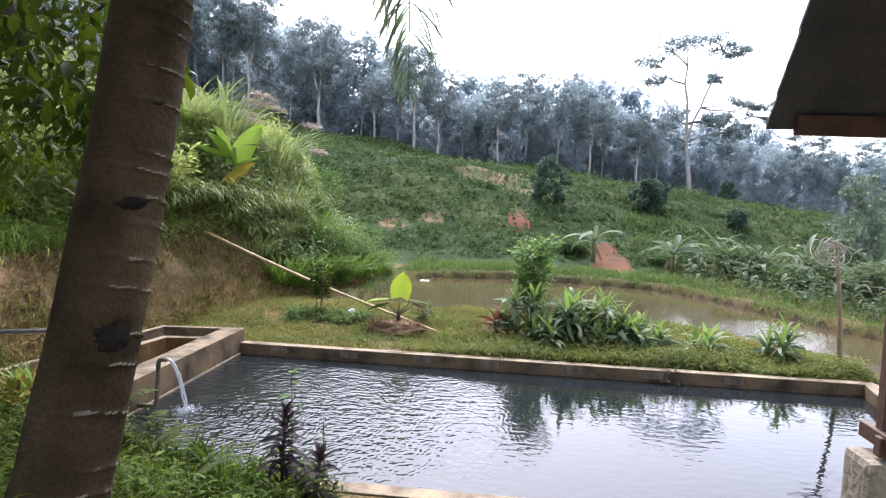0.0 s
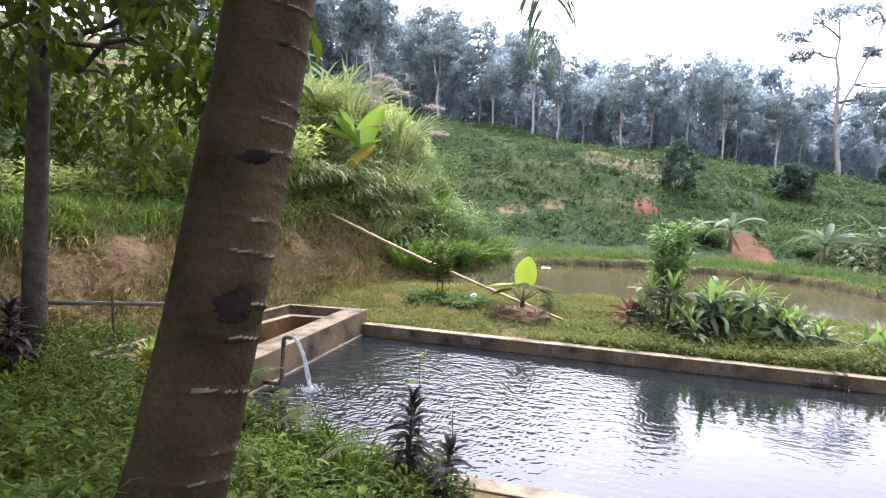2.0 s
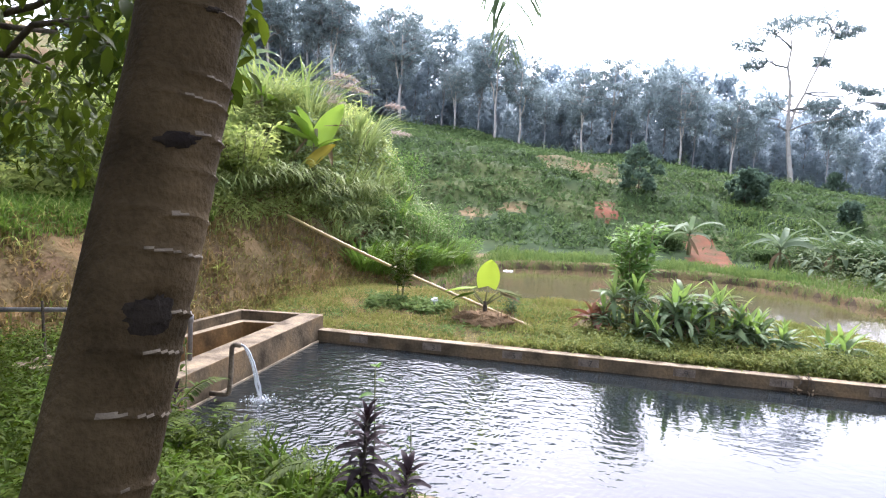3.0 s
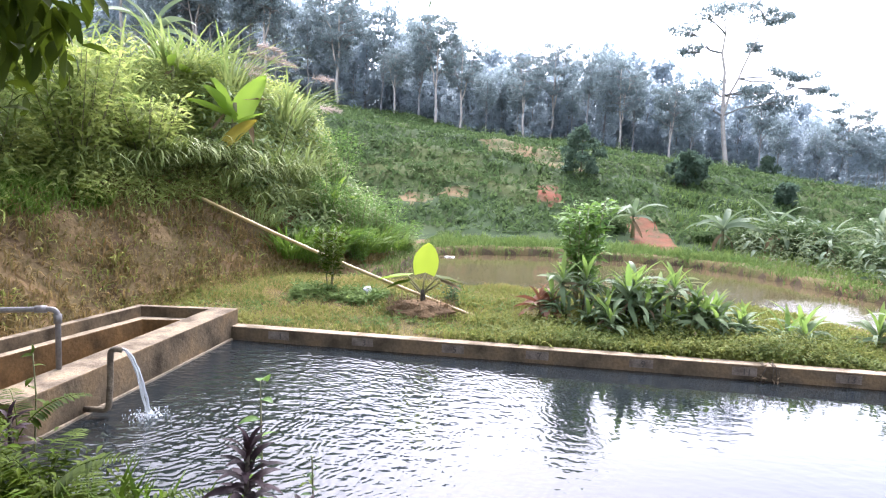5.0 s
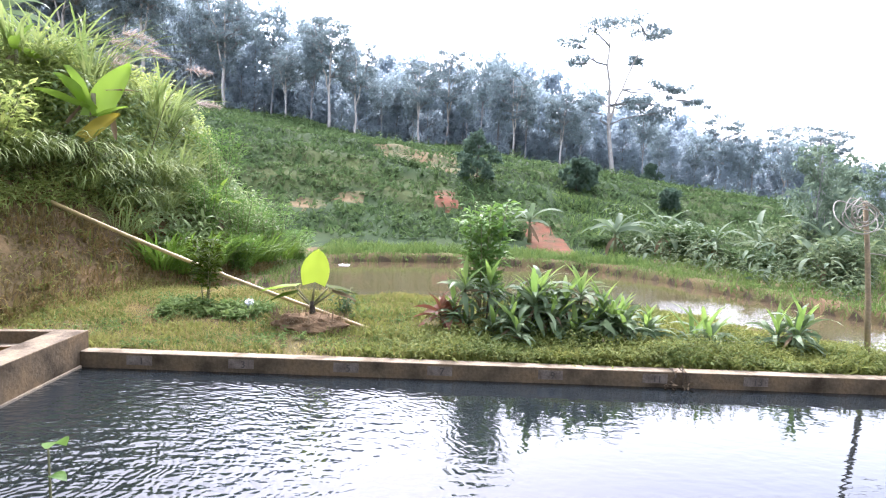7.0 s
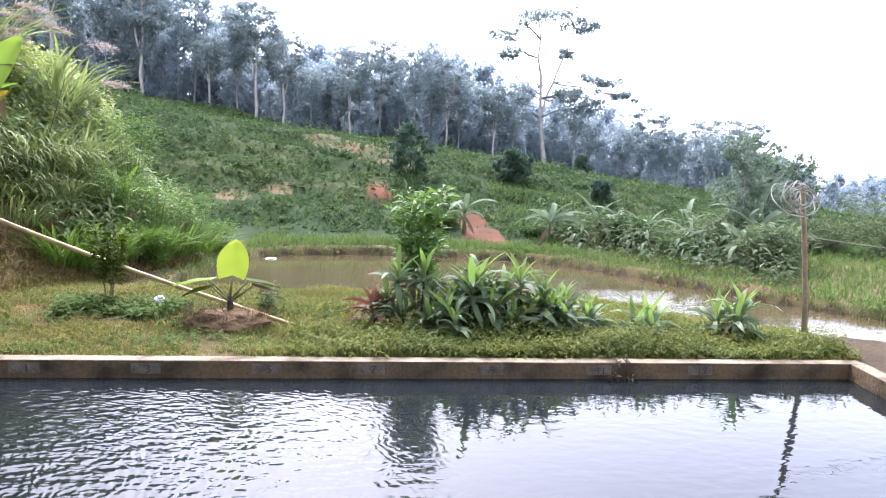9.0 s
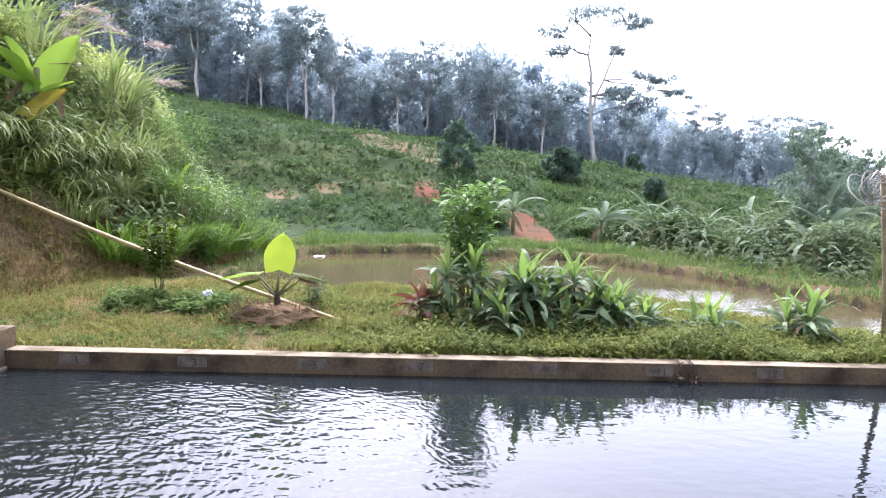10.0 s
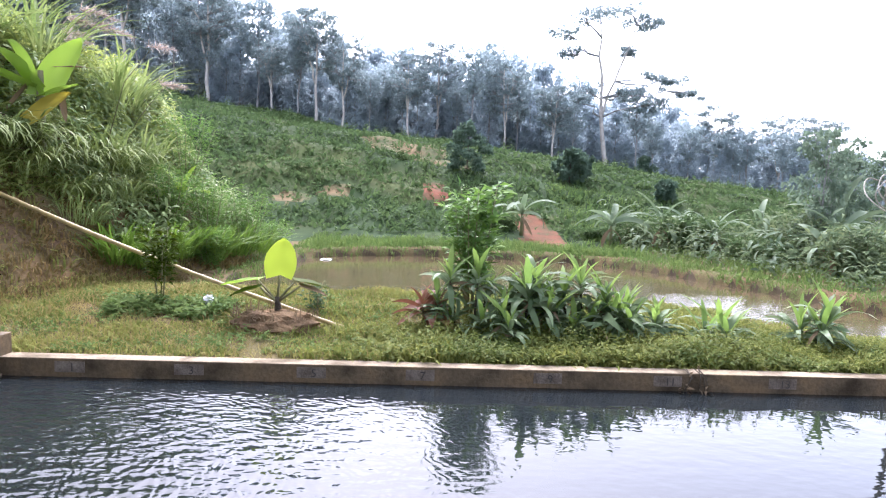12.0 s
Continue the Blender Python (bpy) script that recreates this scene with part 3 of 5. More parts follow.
grass("hillside_crop", 105000, ((-22, 36, 22.5, 52), lambda x, y: (y > 22.8) & (bank_d(x, y) < 12) & off_scars(x, y)), LEAF["crop"], 0.10, 0.30, 0.35, 0.9, "low green crop plants covering the hillside", "plants", 1.25, shape=simple_leaf(0.5, 0.15, 0.3))


def undergrowth(name, count, box, test, mat, low, high, leaf_size, label, leaves=9, shape=None):
    """Leafy stalks, each with leaves all the way up."""
    x0, x1, y0, y1 = box
    x, y = rng.uniform(x0, x1, count), rng.uniform(y0, y1, count)
    k = test(x, y)
    x, y = x[k], y[k]
    n = len(x)
    h = rng.uniform(low, high, n) * (0.85 + 0.9 * np.array([noise.noise((float(p), float(q), 9.0)) for p, q in zip(x, y)]))
    lean_a, lean = rng.uniform(0, 6.28, n), rng.uniform(0, 0.35, n)
    g = ground(x, y)
    rep = np.repeat(np.arange(n), leaves)
    f = np.tile(np.linspace(0.2, 1.0, leaves), n) + rng.uniform(-0.05, 0.05, n * leaves)
    px = x[rep] + np.cos(lean_a[rep]) * lean[rep] * h[rep] * f
    py = y[rep] + np.sin(lean_a[rep]) * lean[rep] * h[rep] * f
    pz = g[rep] + h[rep] * f * 0.95
    yaw = np.tile(np.arange(leaves) * 2.4, n) + rng.uniform(0, 6.28, n)[rep]
    size = leaf_size * rng.uniform(0.6, 1.25, n * leaves) * (1.25 - 0.5 * f)
    v, t = scatter(shape or strap(2, 0.40, 0.7, 0.15, 0.8), np.stack([px, py, pz], -1), yaw, rng.normal(0.15, 0.35, n * leaves), rng.normal(0, 0.3, n * leaves), size)
    return tagged(fast_mesh(name, v, t, mat), label, "plants", kind="stuff")


def near_bed(x, y):
    edge = -0.62 - 0.30 * smooth(3.0, 2.0, y) - 0.25 * smooth(4.2, 4.9, y)
    keep_off = ((x + 1.48) ** 2 + (y - 2.74) ** 2 > 0.30 ** 2) & ((x + 4.84) ** 2 + (y - 5.5) ** 2 > 0.15 ** 2)
    return (x < edge) & (bank_d(x, y) > -9) & (bank_d(x, y) < 0.3) & keep_off & ~((x > -4.95) & (y > 5.75)) & ~((x > -3.42) & (y > 4.93))


undergrowth("hillside_tufts", 1700, (-18, 26, 23.5, 48), lambda x, y: (bank_d(x, y) < 9) & off_scars(x, y) & (LAWN_TUFT(x * 0.3, y * 0.3) > 0.02), LEAF["crop"], 0.25, 0.75, 0.24, "darker leafy tufts on the hillside", 10)
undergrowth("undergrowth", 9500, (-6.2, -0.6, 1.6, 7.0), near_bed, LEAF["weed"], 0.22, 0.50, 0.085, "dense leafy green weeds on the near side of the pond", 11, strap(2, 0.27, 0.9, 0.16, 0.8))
undergrowth("pale_undergrowth", 900, (-5.5, -0.7, 2.2, 6.0), near_bed, LEAF["weed_tip"], 0.30, 0.52, 0.085, "lighter green shoots among the weeds", 9, strap(3, 0.26, 1.0, 0.16, 0.8))
undergrowth("broad_undergrowth", 110, (-5.5, -0.7, 2.2, 6.0), near_bed, LEAF["weed_tip"], 0.28, 0.50, 0.14, "broader green leaves among the weeds", 7, strap(3, 0.36, 0.8, 0.16, 0.8))
grass("bed_grass", 9000, ((-6.0, -0.6, 1.6, 6.0), near_bed), LEAF["weed_tip"], 0.18, 0.42, 0.045, 1.0, "arching green grass blades among the weeds", "grass", 0.6)
undergrowth("bank_weeds", 9000, (-11, -3, 4, 20), lambda x, y: (bank_d(x, y) > 1.9 + 0.8 * smooth(10, 7, y)) & (bank_d(x, y) < 6.5), LEAF["bankweed"], 0.22, 0.70, 0.16, "tangled green weeds on the bank", 10, simple_leaf(0.34, 0.14, 0.25))
undergrowth("bank_fern_cover", 11000, (-9.5, -3, 6, 18), lambda x, y: (bank_d(x, y) > 1.30) & (bank_d(x, y) < 4.0) & ~((y < 10.0) & (bank_d(x, y) < 2.9)), LEAF["bankweed"], 0.18, 0.45, 0.12, "green creepers hanging over the bank's crest", 9, simple_leaf(0.38, 0.14, 0.25))
undergrowth("dark_bank_shrubs", 1500, (-16, -6.2, 2, 10), lambda x, y: (bank_d(x, y) > 3.2) & (bank_d(x, y) < 9), LEAF["bush"], 0.9, 2.1, 0.24, "dark green shrubs behind the bank", 14)


undergrowth("bank_slope_leaves", 1500, (-6.5, -2.8, 12.9, 18), lambda x, y: (bank_d(x, y) > 0.45) & (bank_d(x, y) < 2.6) & (LAWN_TUFT(x, y) > -0.25), LEAF["slope"], 0.25, 0.75, 0.24, "long pale green leaves spilling down the bank", 9, strap(4, 0.20, 1.3, 0.16, 0.6))

# ---- inside of the tank ----
part("waterline_ledge", prism([(LEFT + 0.001, 5.88), (LEFT + 0.022, 5.88), (LEFT + 0.022, 8.995), (LEFT + 0.001, 8.995)], -0.6, -0.135, 0.004), M["top"], tank)
part("inner_ledge", prism([(tank_back(9.0) + 0.092, 8.926), (tank_back(6.0) + 0.092, 6.005), (tank_back(6.0) + 0.19, 6.005), (tank_back(9.0) + 0.19, 8.80), (LEFT - 0.295, 8.94), (LEFT - 0.295, 9.04)], -1.0, 0.055), [M["ochre"], M["top"]], tank)
part("tank_bottom", prism([(tank_back(9.0) + 0.2, 8.79), (tank_back(6.0) + 0.2, 6.01), (LEFT - 0.30, 6.01), (LEFT - 0.30, 8.92)], -1.0, -0.55, 0), M["ochre"], tank)

# ---- coconut palm ----
palm = tagged(new("coconut_palm"), "leaning grey coconut palm with ringed trunk", "palm tree")
axis = [(-1.50, 2.69, 0.15), (-1.405, 2.81, 0.55), (-1.349, 2.92, 0.96), (-1.316, 3.03, 1.4), (-1.299, 3.14, 1.82), (-1.285, 3.26, 2.3), (-1.27, 3.36, 2.78), (-1.20, 3.42, 3.6), (-1.05, 3.34, 4.8), (-0.88, 3.15, 6.0)]
wide = [0.27, 0.205, 0.182, 0.177, 0.176, 0.174, 0.170, 0.160, 0.15, 0.13]
zs = np.array([p[2] for p in axis])
ring_z = [0.15]
while ring_z[-1] < 6.0:
    ring_z.append(ring_z[-1] + rng.uniform(0.06, 0.22))
tv, tf, lit_lip, sides = [], [], [], 40
levels = np.concatenate([np.linspace(0.15, 3.2, 430), np.linspace(3.21, 6.0, 90)])
ring_tilt = rng.uniform(0, 6.28, len(ring_z))
for z in levels:
    cx, cy = np.interp(z, zs, [p[0] for p in axis]), np.interp(z, zs, [p[1] for p in axis])
    r0 = np.interp(z, zs, wide)
    for k in range(sides):
        a = 2 * math.pi * k / sides
        zz = z + 0.035 * math.sin(a + 0.2) + 0.012 * noise.noise((math.cos(a) * 2, math.sin(a) * 2, z * 5))
        i = int(np.searchsorted(ring_z, zz)) - 1
        i = min(max(i, 0), len(ring_z) - 1)
        ph = zz - ring_z[i]
        lip = 0.06 + 0.94 * max(0.0, math.cos(a + 0.05 + 0.35 * math.sin(ring_tilt[i]))) ** 1.6
        wave = 0.013 * lip * math.exp(-(ph / 0.010) ** 2) - 0.005 * lip * math.exp(-((ph - 0.035) / 0.022) ** 2)
        # Pale lips only where light strikes the trunk: brightness put into colour.
        lit_lip.append(ph < 0.010 and lip > 0.62 + 0.45 * noise.noise((a * 3, z * 9, 2.0)))
        r = r0 * (1 + 0.03 * noise.noise((math.cos(a) * 1.5, math.sin(a) * 1.5, z * 2.0))) + wave
        for kx, kz, kd in ((-0.55, 1.50, 0.030), (-0.7, 2.05, 0.018), (-0.9, 2.55, 0.015)):
            da = (a - (kx % 6.283) + math.pi) % (2 * math.pi) - math.pi
            r -= kd * math.exp(-(da / 0.30) ** 2 - ((z - kz) / 0.045) ** 2)
        tv.append((cx + r * math.cos(a), cy + r * math.sin(a), z))
for i in range(len(levels) - 1):
    for k in range(sides):
        k2 = (k + 1) % sides
        tf.append((i * sides + k, i * sides + k2, (i + 1) * sides + k2, (i + 1) * sides + k))
palm_trunk = mesh_object("trunk", tv, tf, [M["bark"], M["ring"]], palm, soft_shade=True)
palm_trunk.data.polygons.foreach_set("material_index", [int(lit_lip[q[0]] and lit_lip[q[1]]) for q in tf])

for ka, kz, kw, kh in ((-0.62, 1.47, 0.075, 0.058), (-0.75, 2.00, 0.060, 0.026), (-0.55, 2.42, 0.030, 0.010)):
    cx, cy, r0 = np.interp(kz, zs, [p[0] for p in axis]), np.interp(kz, zs, [p[1] for p in axis]), np.interp(kz, zs, wide)
    bm = bmesh.new()
    bmesh.ops.create_icosphere(bm, subdivisions=3, radius=1.0)
    for q in bm.verts:
        w = 1 + 0.7 * noise.noise(q.co * 2.5 + Vector((kz * 9, 0, 0)))
        tx, up, out = q.co.x * kw * w, q.co.z * kh * w + 0.25 * kh * q.co.x, q.co.y * 0.014
        ang = ka + tx / r0
        q.co = Vector((cx + (r0 * 0.985 + out) * math.cos(ang), cy + (r0 * 0.985 + out) * math.sin(ang), kz + up))
    part("trunk_scar", bm, M["hollow"], palm, "dark hollow scar")


def frond(parent, root, yaw, length, rise, fall, n=46, leaflet=0.55, mat=None, name="frond"):
    """An arching feather leaf: a rib with drooping leaflets on both sides."""
    pts, p, a = [], Vector(root), rise
    steps = 14
    for i in range(steps + 1):
        pts.append(p.copy())
        p = p + Vector((math.cos(yaw) * math.cos(a), math.sin(yaw) * math.cos(a), math.sin(a))) * (length / steps)
        a = max(a - (rise + fall) / steps, -1.50)
    v1 = quads_to_tris(tube(pts, list(np.linspace(0.022, 0.004, steps + 1)), 5))
    f = np.linspace(0.12, 1.0, n)
    at = np.array([[np.interp(q * steps, range(steps + 1), [w[c] for w in pts]) for c in range(3)] for q in f])
    size = leaflet * np.sin(np.pi * (0.12 + 0.86 * f)) ** 0.6
    both = []
    for s2 in (-1, 1):
        both.append(scatter(strap(4, 0.055, 0.9, 0.1), at, yaw + s2 * (1.25 - 0.25 * f) + rng.normal(0, 0.08, n), -0.22 - 0.55 * f + rng.normal(0, 0.12, n), rng.normal(0, 0.3, n), size))
    v, t = joined([v1] + both)
    return fast_mesh(name, v, t, mat or LEAF["cane"], parent)


crown = (-0.88, 3.15, 6.0)
for a in np.arange(0, 6.2, 0.62):
    frond(palm, crown, a + 0.3, 3.2, 0.9, 0.7, 40)
frond(palm, crown, 1.52, 5.6, 0.25, 1.75, 120, 0.95, LEAF["far_banana"])


# ---- jackfruit tree ----
def limb(a, b, r0, r1, wobble=0.08, k=6):
    a, b = Vector(a), Vector(b)
    pts = []
    for i in range(k + 1):
        q = a.lerp(b, i / k)
        if 0 < i < k:
            q += Vector(rng.normal(0, wobble, 3))
        pts.append(q)
    return pts, list(np.linspace(r0, r1, k + 1))


def leaf_cloud(centres, radii, per, size, mat, parent, name="leaves", droop=-0.5, width=0.42, jitter=0.45, test=None, shape=None):
    pos, n = [], 0
    for c, r in zip(centres, radii):
        d = rng.normal(0, 1, (per, 3))
        d /= np.linalg.norm(d, axis=1)[:, None]
        pos.append(np.array(c) + d * (np.array(r) * rng.uniform(0.25, 1.0, (per, 1)) ** 0.5))
    pos = np.concatenate(pos)
    if test:
        pos = pos[test(pos)]
    n = len(pos)
    v, t = scatter(shape or simple_leaf(width, 0.1, 0.12), pos, rng.uniform(0, 6.28, n), rng.normal(droop, jitter, n), rng.normal(0, jitter + 0.05, n), size * rng.uniform(0.6, 1.2, n))
    return fast_mesh(name, v, t, mat, parent)


def beside_pond(p):
    """The crown ends short of the pond and the tank."""
    return p[:, 0] < 0.08 - 0.78 * (p[:, 1] - 2.38)


jack = tagged(new("jackfruit_tree"), "jackfruit tree with slim dark trunk and hanging leaves", "tree")
v, t = many_tubes([([(-4.95, 5.5, 0.1), (-4.93, 5.5, 0.8), (-4.88, 5.5, 1.7), (-4.85, 5.52, 2.6), (-4.74, 5.5, 4.2)], [0.125, 0.10, 0.092, 0.088, 0.065])], 14)
fast_mesh("trunk", v, t, M["wood"], jack, smooth_shade=True)
tips = [(-2.5, 5.0, 2.95), (-3.3, 5.9, 2.85), (-4.2, 6.5, 2.55), (-5.4, 7.2, 2.3), (-6.3, 6.6, 2.4), (-5.9, 5.4, 2.8), (-4.2, 4.5, 3.0), (-6.6, 7.2, 2.9), (-3.0, 4.2, 3.3)]
for q in tips:
    p, r = limb((-4.83, 5.52, rng.uniform(2.75, 3.2)), (q[0], q[1], q[2] + 0.45), 0.035, 0.008)
    v, t = many_tubes([(p, r)], 7)
    fast_mesh("branch", v, t, M["wood"], jack, smooth_shade=True)
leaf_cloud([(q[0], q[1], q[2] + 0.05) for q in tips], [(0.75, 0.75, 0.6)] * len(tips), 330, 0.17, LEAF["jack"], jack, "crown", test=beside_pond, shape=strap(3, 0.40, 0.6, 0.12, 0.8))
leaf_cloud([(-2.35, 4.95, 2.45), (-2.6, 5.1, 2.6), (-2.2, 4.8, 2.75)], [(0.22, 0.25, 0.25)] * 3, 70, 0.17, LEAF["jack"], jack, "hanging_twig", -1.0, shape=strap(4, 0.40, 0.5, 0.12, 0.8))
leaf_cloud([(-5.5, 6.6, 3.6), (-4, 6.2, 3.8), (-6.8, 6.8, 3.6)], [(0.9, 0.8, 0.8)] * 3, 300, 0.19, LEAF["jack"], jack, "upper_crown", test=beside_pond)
# Unseen high canopy, added to shade the weeds and the palm trunk.
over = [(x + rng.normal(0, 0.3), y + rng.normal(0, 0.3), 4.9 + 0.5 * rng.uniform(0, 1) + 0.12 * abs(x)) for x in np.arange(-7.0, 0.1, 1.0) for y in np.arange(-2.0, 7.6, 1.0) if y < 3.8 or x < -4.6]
leaf_cloud(over, [(0.8, 0.8, 0.5)] * len(over), 200, 0.25, LEAF["jack"], jack, "shade_canopy")
bm = bmesh.new()
bmesh.ops.create_uvsphere(bm, u_segments=20, v_segments=14, radius=0.5)
for q in bm.verts:
    q.co = Vector((q.co.x * 0.30, q.co.y * 0.30, q.co.z * 0.40)) * (1 + 0.06 * noise.noise(q.co * 14))
    q.co += Vector((-3.45, 5.15, 3.25))
fruit = part("fruit", bm, M["wood"], jack, "dark round jackfruit")
fruit.data.shade_smooth()


# ---- pipe, spout and falling water ----
def pipe_mesh(points, r, sides=14):
    return tube(points, [r] * len(points), sides)


def bend(a, corner, b, r, k=6):
    """Points of a pipe that turns at corner with radius r."""
    a, c, b = Vector(a), Vector(corner), Vector(b)
    p, q = c + (a - c).normalized() * r, c + (b - c).normalized() * r
    mid = [p.lerp(c, i / k).lerp(c.lerp(q, i / k), i / k) for i in range(k + 1)]
    return [a] + mid + [b]


inlet = tagged(new("inlet_pipe"), "grey plastic water pipe bent down onto the tank", "pipe")
v, f = pipe_mesh(bend((-5.75, 5.62, 0.63), (-3.50, 6.62, 0.64), (-3.50, 6.62, 0.165), 0.06), 0.021)
inlet_tube = mesh_object("tube", v, f, M["pipe"], inlet, soft_shade=True)
v, f = pipe_mesh([(-3.50, 6.62, 0.53), (-3.50, 6.62, 0.60)], 0.029)
mesh_object("elbow_collar", v, f, M["pipe"], inlet_tube, soft_shade=True)
v, f = pipe_mesh([(-3.57, 6.59, 0.64), (-3.64, 6.558, 0.64)], 0.029)
mesh_object("elbow_collar", v, f, M["pipe"], inlet_tube, soft_shade=True)
for q in ((-4.62, 6.12), (-5.45, 5.76)):
    g = float(ground(q[0], q[1])) - 0.05
    v, f = tube([(q[0] + 0.03, q[1] - 0.03, g), (q[0] - 0.01, q[1] - 0.035, 0.72)], [0.018, 0.012], 7)
    tagged(mesh_object("prop_stick", v, f, M["wood"]), "forked stick holding up the water pipe", "stick")

spout = tagged(new("spout_pipe"), "stained pipe rising from the tank wall", "pipe")
v, f = pipe_mesh(bend((-3.24, 6.55, -0.10), (-3.06, 6.58, -0.10), (-3.06, 6.60, 0.30), 0.045)[:-1] + bend((-3.06, 6.60, 0.10), (-3.06, 6.61, 0.37), (-2.98, 6.63, 0.36), 0.05), 0.023)
mesh_object("tube", v, f, M["spout"], spout, soft_shade=True)


def clear_water():
    m = bpy.data.materials.new("falling_water")
    m.use_nodes = True
    b = m.node_tree.nodes["Principled BSDF"]
    b.inputs["Base Color"].default_value = (0.92, 0.95, 0.97, 1)
    b.inputs["Roughness"].default_value, b.inputs["IOR"].default_value = 0.12, 1.33
    b.inputs["Transmission Weight"].default_value = 0.7
    return m


M["fall"] = clear_water()
M["foam"] = material("foam", (0.75, 0.78, 0.80), (0.6, 0.64, 0.66), 9, 0.4, 0.4, 60)
stream_paths = []
for j in range(5):
    o = rng.normal(0, 0.006, 3)
    pts = []
    for i in range(14):
        u = i / 13
        tt = u * 0.33
        pts.append((-2.98 + 0.58 * tt + o[0] * (1 + 1.6 * u) + rng.normal(0, 0.004), 6.63 + 0.10 * tt + o[1] * (1 + 0.6 * u), 0.365 - 4.9 * tt * tt * 0.98 + o[2] * 0.5))
    stream_paths.append((pts, [0.0085 * (1 - 0.35 * i / 13) * rng.uniform(0.75, 1.2) for i in range(14)]))
v, t = many_tubes(stream_paths, 7)
tagged(fast_mesh("water_stream", v, t, M["fall"], smooth_shade=True), "clear water pouring from the spout into the pond", "water", kind="stuff")
drops = []
for j in range(220):
    a, r = rng.uniform(0, 6.28), abs(rng.normal(0, 0.10))
    bm_r = rng.uniform(0.002, 0.007)
    drops.append(quads_to_tris(tube([(-2.79 + r * math.cos(a), 6.66 + r * math.sin(a), WATER + abs(rng.normal(0, 0.02)) * math.exp(-r * 4)), (-2.79 + r * math.cos(a) + bm_r, 6.66 + r * math.sin(a), WATER + 0.012)], [bm_r, bm_r * 0.4], 5)))
v, t = joined(drops)
tagged(fast_mesh("splash", v, t, M["foam"]), "white splash where the water falls in", "water", kind="stuff")


# ---- bamboo pole ----
pole = tagged(new("bamboo_pole"), "long dry bamboo pole leaning down the bank", "bamboo pole")
a, b = Vector((-5.42, 12.02, 1.36)), Vector((-0.62, 10.24, 0.045))
pts, rad = [], []
for i in range(91):
    q = a.lerp(b, i / 90)
    q.z += 0.06 * math.sin(math.pi * i / 90) * -1
    pts.append(q)
    rad.append((0.028 - 0.008 * i / 90) * (1.12 if i % 6 == 0 else 1.0))
v, f = tube(pts, rad, 12)
mesh_object("culm", v, f, M["bamboo"], pole, soft_shade=True)


# ---- strip behind the pond ----
def rosette(name, base, height, count, leaf_len, width, mat, label, category, stems=3, spread_r=0.12, droop=1.2, fresh=True, dead=3):
    """A clump of stems topped with strap leaves in rosettes."""
    thing = tagged(new(name), label, category)
    thing.location = base
    heads, stem_paths = [], []
    for i in range(stems):
        a, r = rng.uniform(0, 6.28), spread_r * math.sqrt((i + 0.3) / stems)
        top = (r * 1.8 * math.cos(a), r * 1.8 * math.sin(a), height * rng.uniform(0.55, 1.0) - leaf_len * 0.45)
        top = (top[0], top[1], max(top[2], 0.05))
        stem_paths.append(([(r * math.cos(a), r * math.sin(a), -0.03), (top[0] * 0.8, top[1] * 0.8, top[2] * 0.5), top], [0.014, 0.012, 0.010]))
        heads.append(top)
    for sp, h in zip(stem_paths, heads):
        v, t = many_tubes([sp], 7)
        stalk = fast_mesh("stem", v, t, M["wood"], thing, smooth_shade=True)
        n = count
        f = np.linspace(0, 1, n)
        pos = np.array(h)[None] + np.stack([np.zeros(n), np.zeros(n), -0.16 * height * (1 - f)], -1)
        v, t = scatter(strap(6, width, droop, 0.14, 0.75, 0.0), pos, np.arange(n) * 2.4 + rng.uniform(0, 6), 0.0 + 1.2 * f ** 1.3 + rng.normal(0, 0.3, n), rng.normal(0, 0.55, n), leaf_len * rng.uniform(0.55, 1.15, n) * (1 - 0.2 * f))
        fast_mesh("leaf_rosette", v, t, mat, stalk)
        if fresh:
            n = 4
            v, t = scatter(strap(6, width * 0.95, 0.60, 0.20, 0.75, 0.0), np.tile(np.array(h) + (0, 0, 0.01), (n, 1)), np.arange(n) * 2.4 + rng.uniform(0, 6), rng.uniform(0.95, 1.5, n), rng.normal(0, 0.2, n), leaf_len * rng.uniform(0.6, 1.0, n))
            fast_mesh("new_leaves", v, t, LEAF["new_leaf"], stalk, "upright yellow-green new leaves")
        if dead:
            v, t = scatter(strap(5, width * 0.7, 1.3, 0.25, 0.75, 0.0), np.tile(np.array(h) - (0, 0, 0.08), (dead, 1)), rng.uniform(0, 6.28, dead), rng.uniform(-0.6, 0.5, dead), rng.normal(0, 0.4, dead), leaf_len * rng.uniform(0.6, 0.95, dead))
            fast_mesh("withered_leaves", v, t, LEAF["dead"], stalk, "withered brown leaves")
    return thing


CLUMPS = "strap-leaved clumps behind the pond"
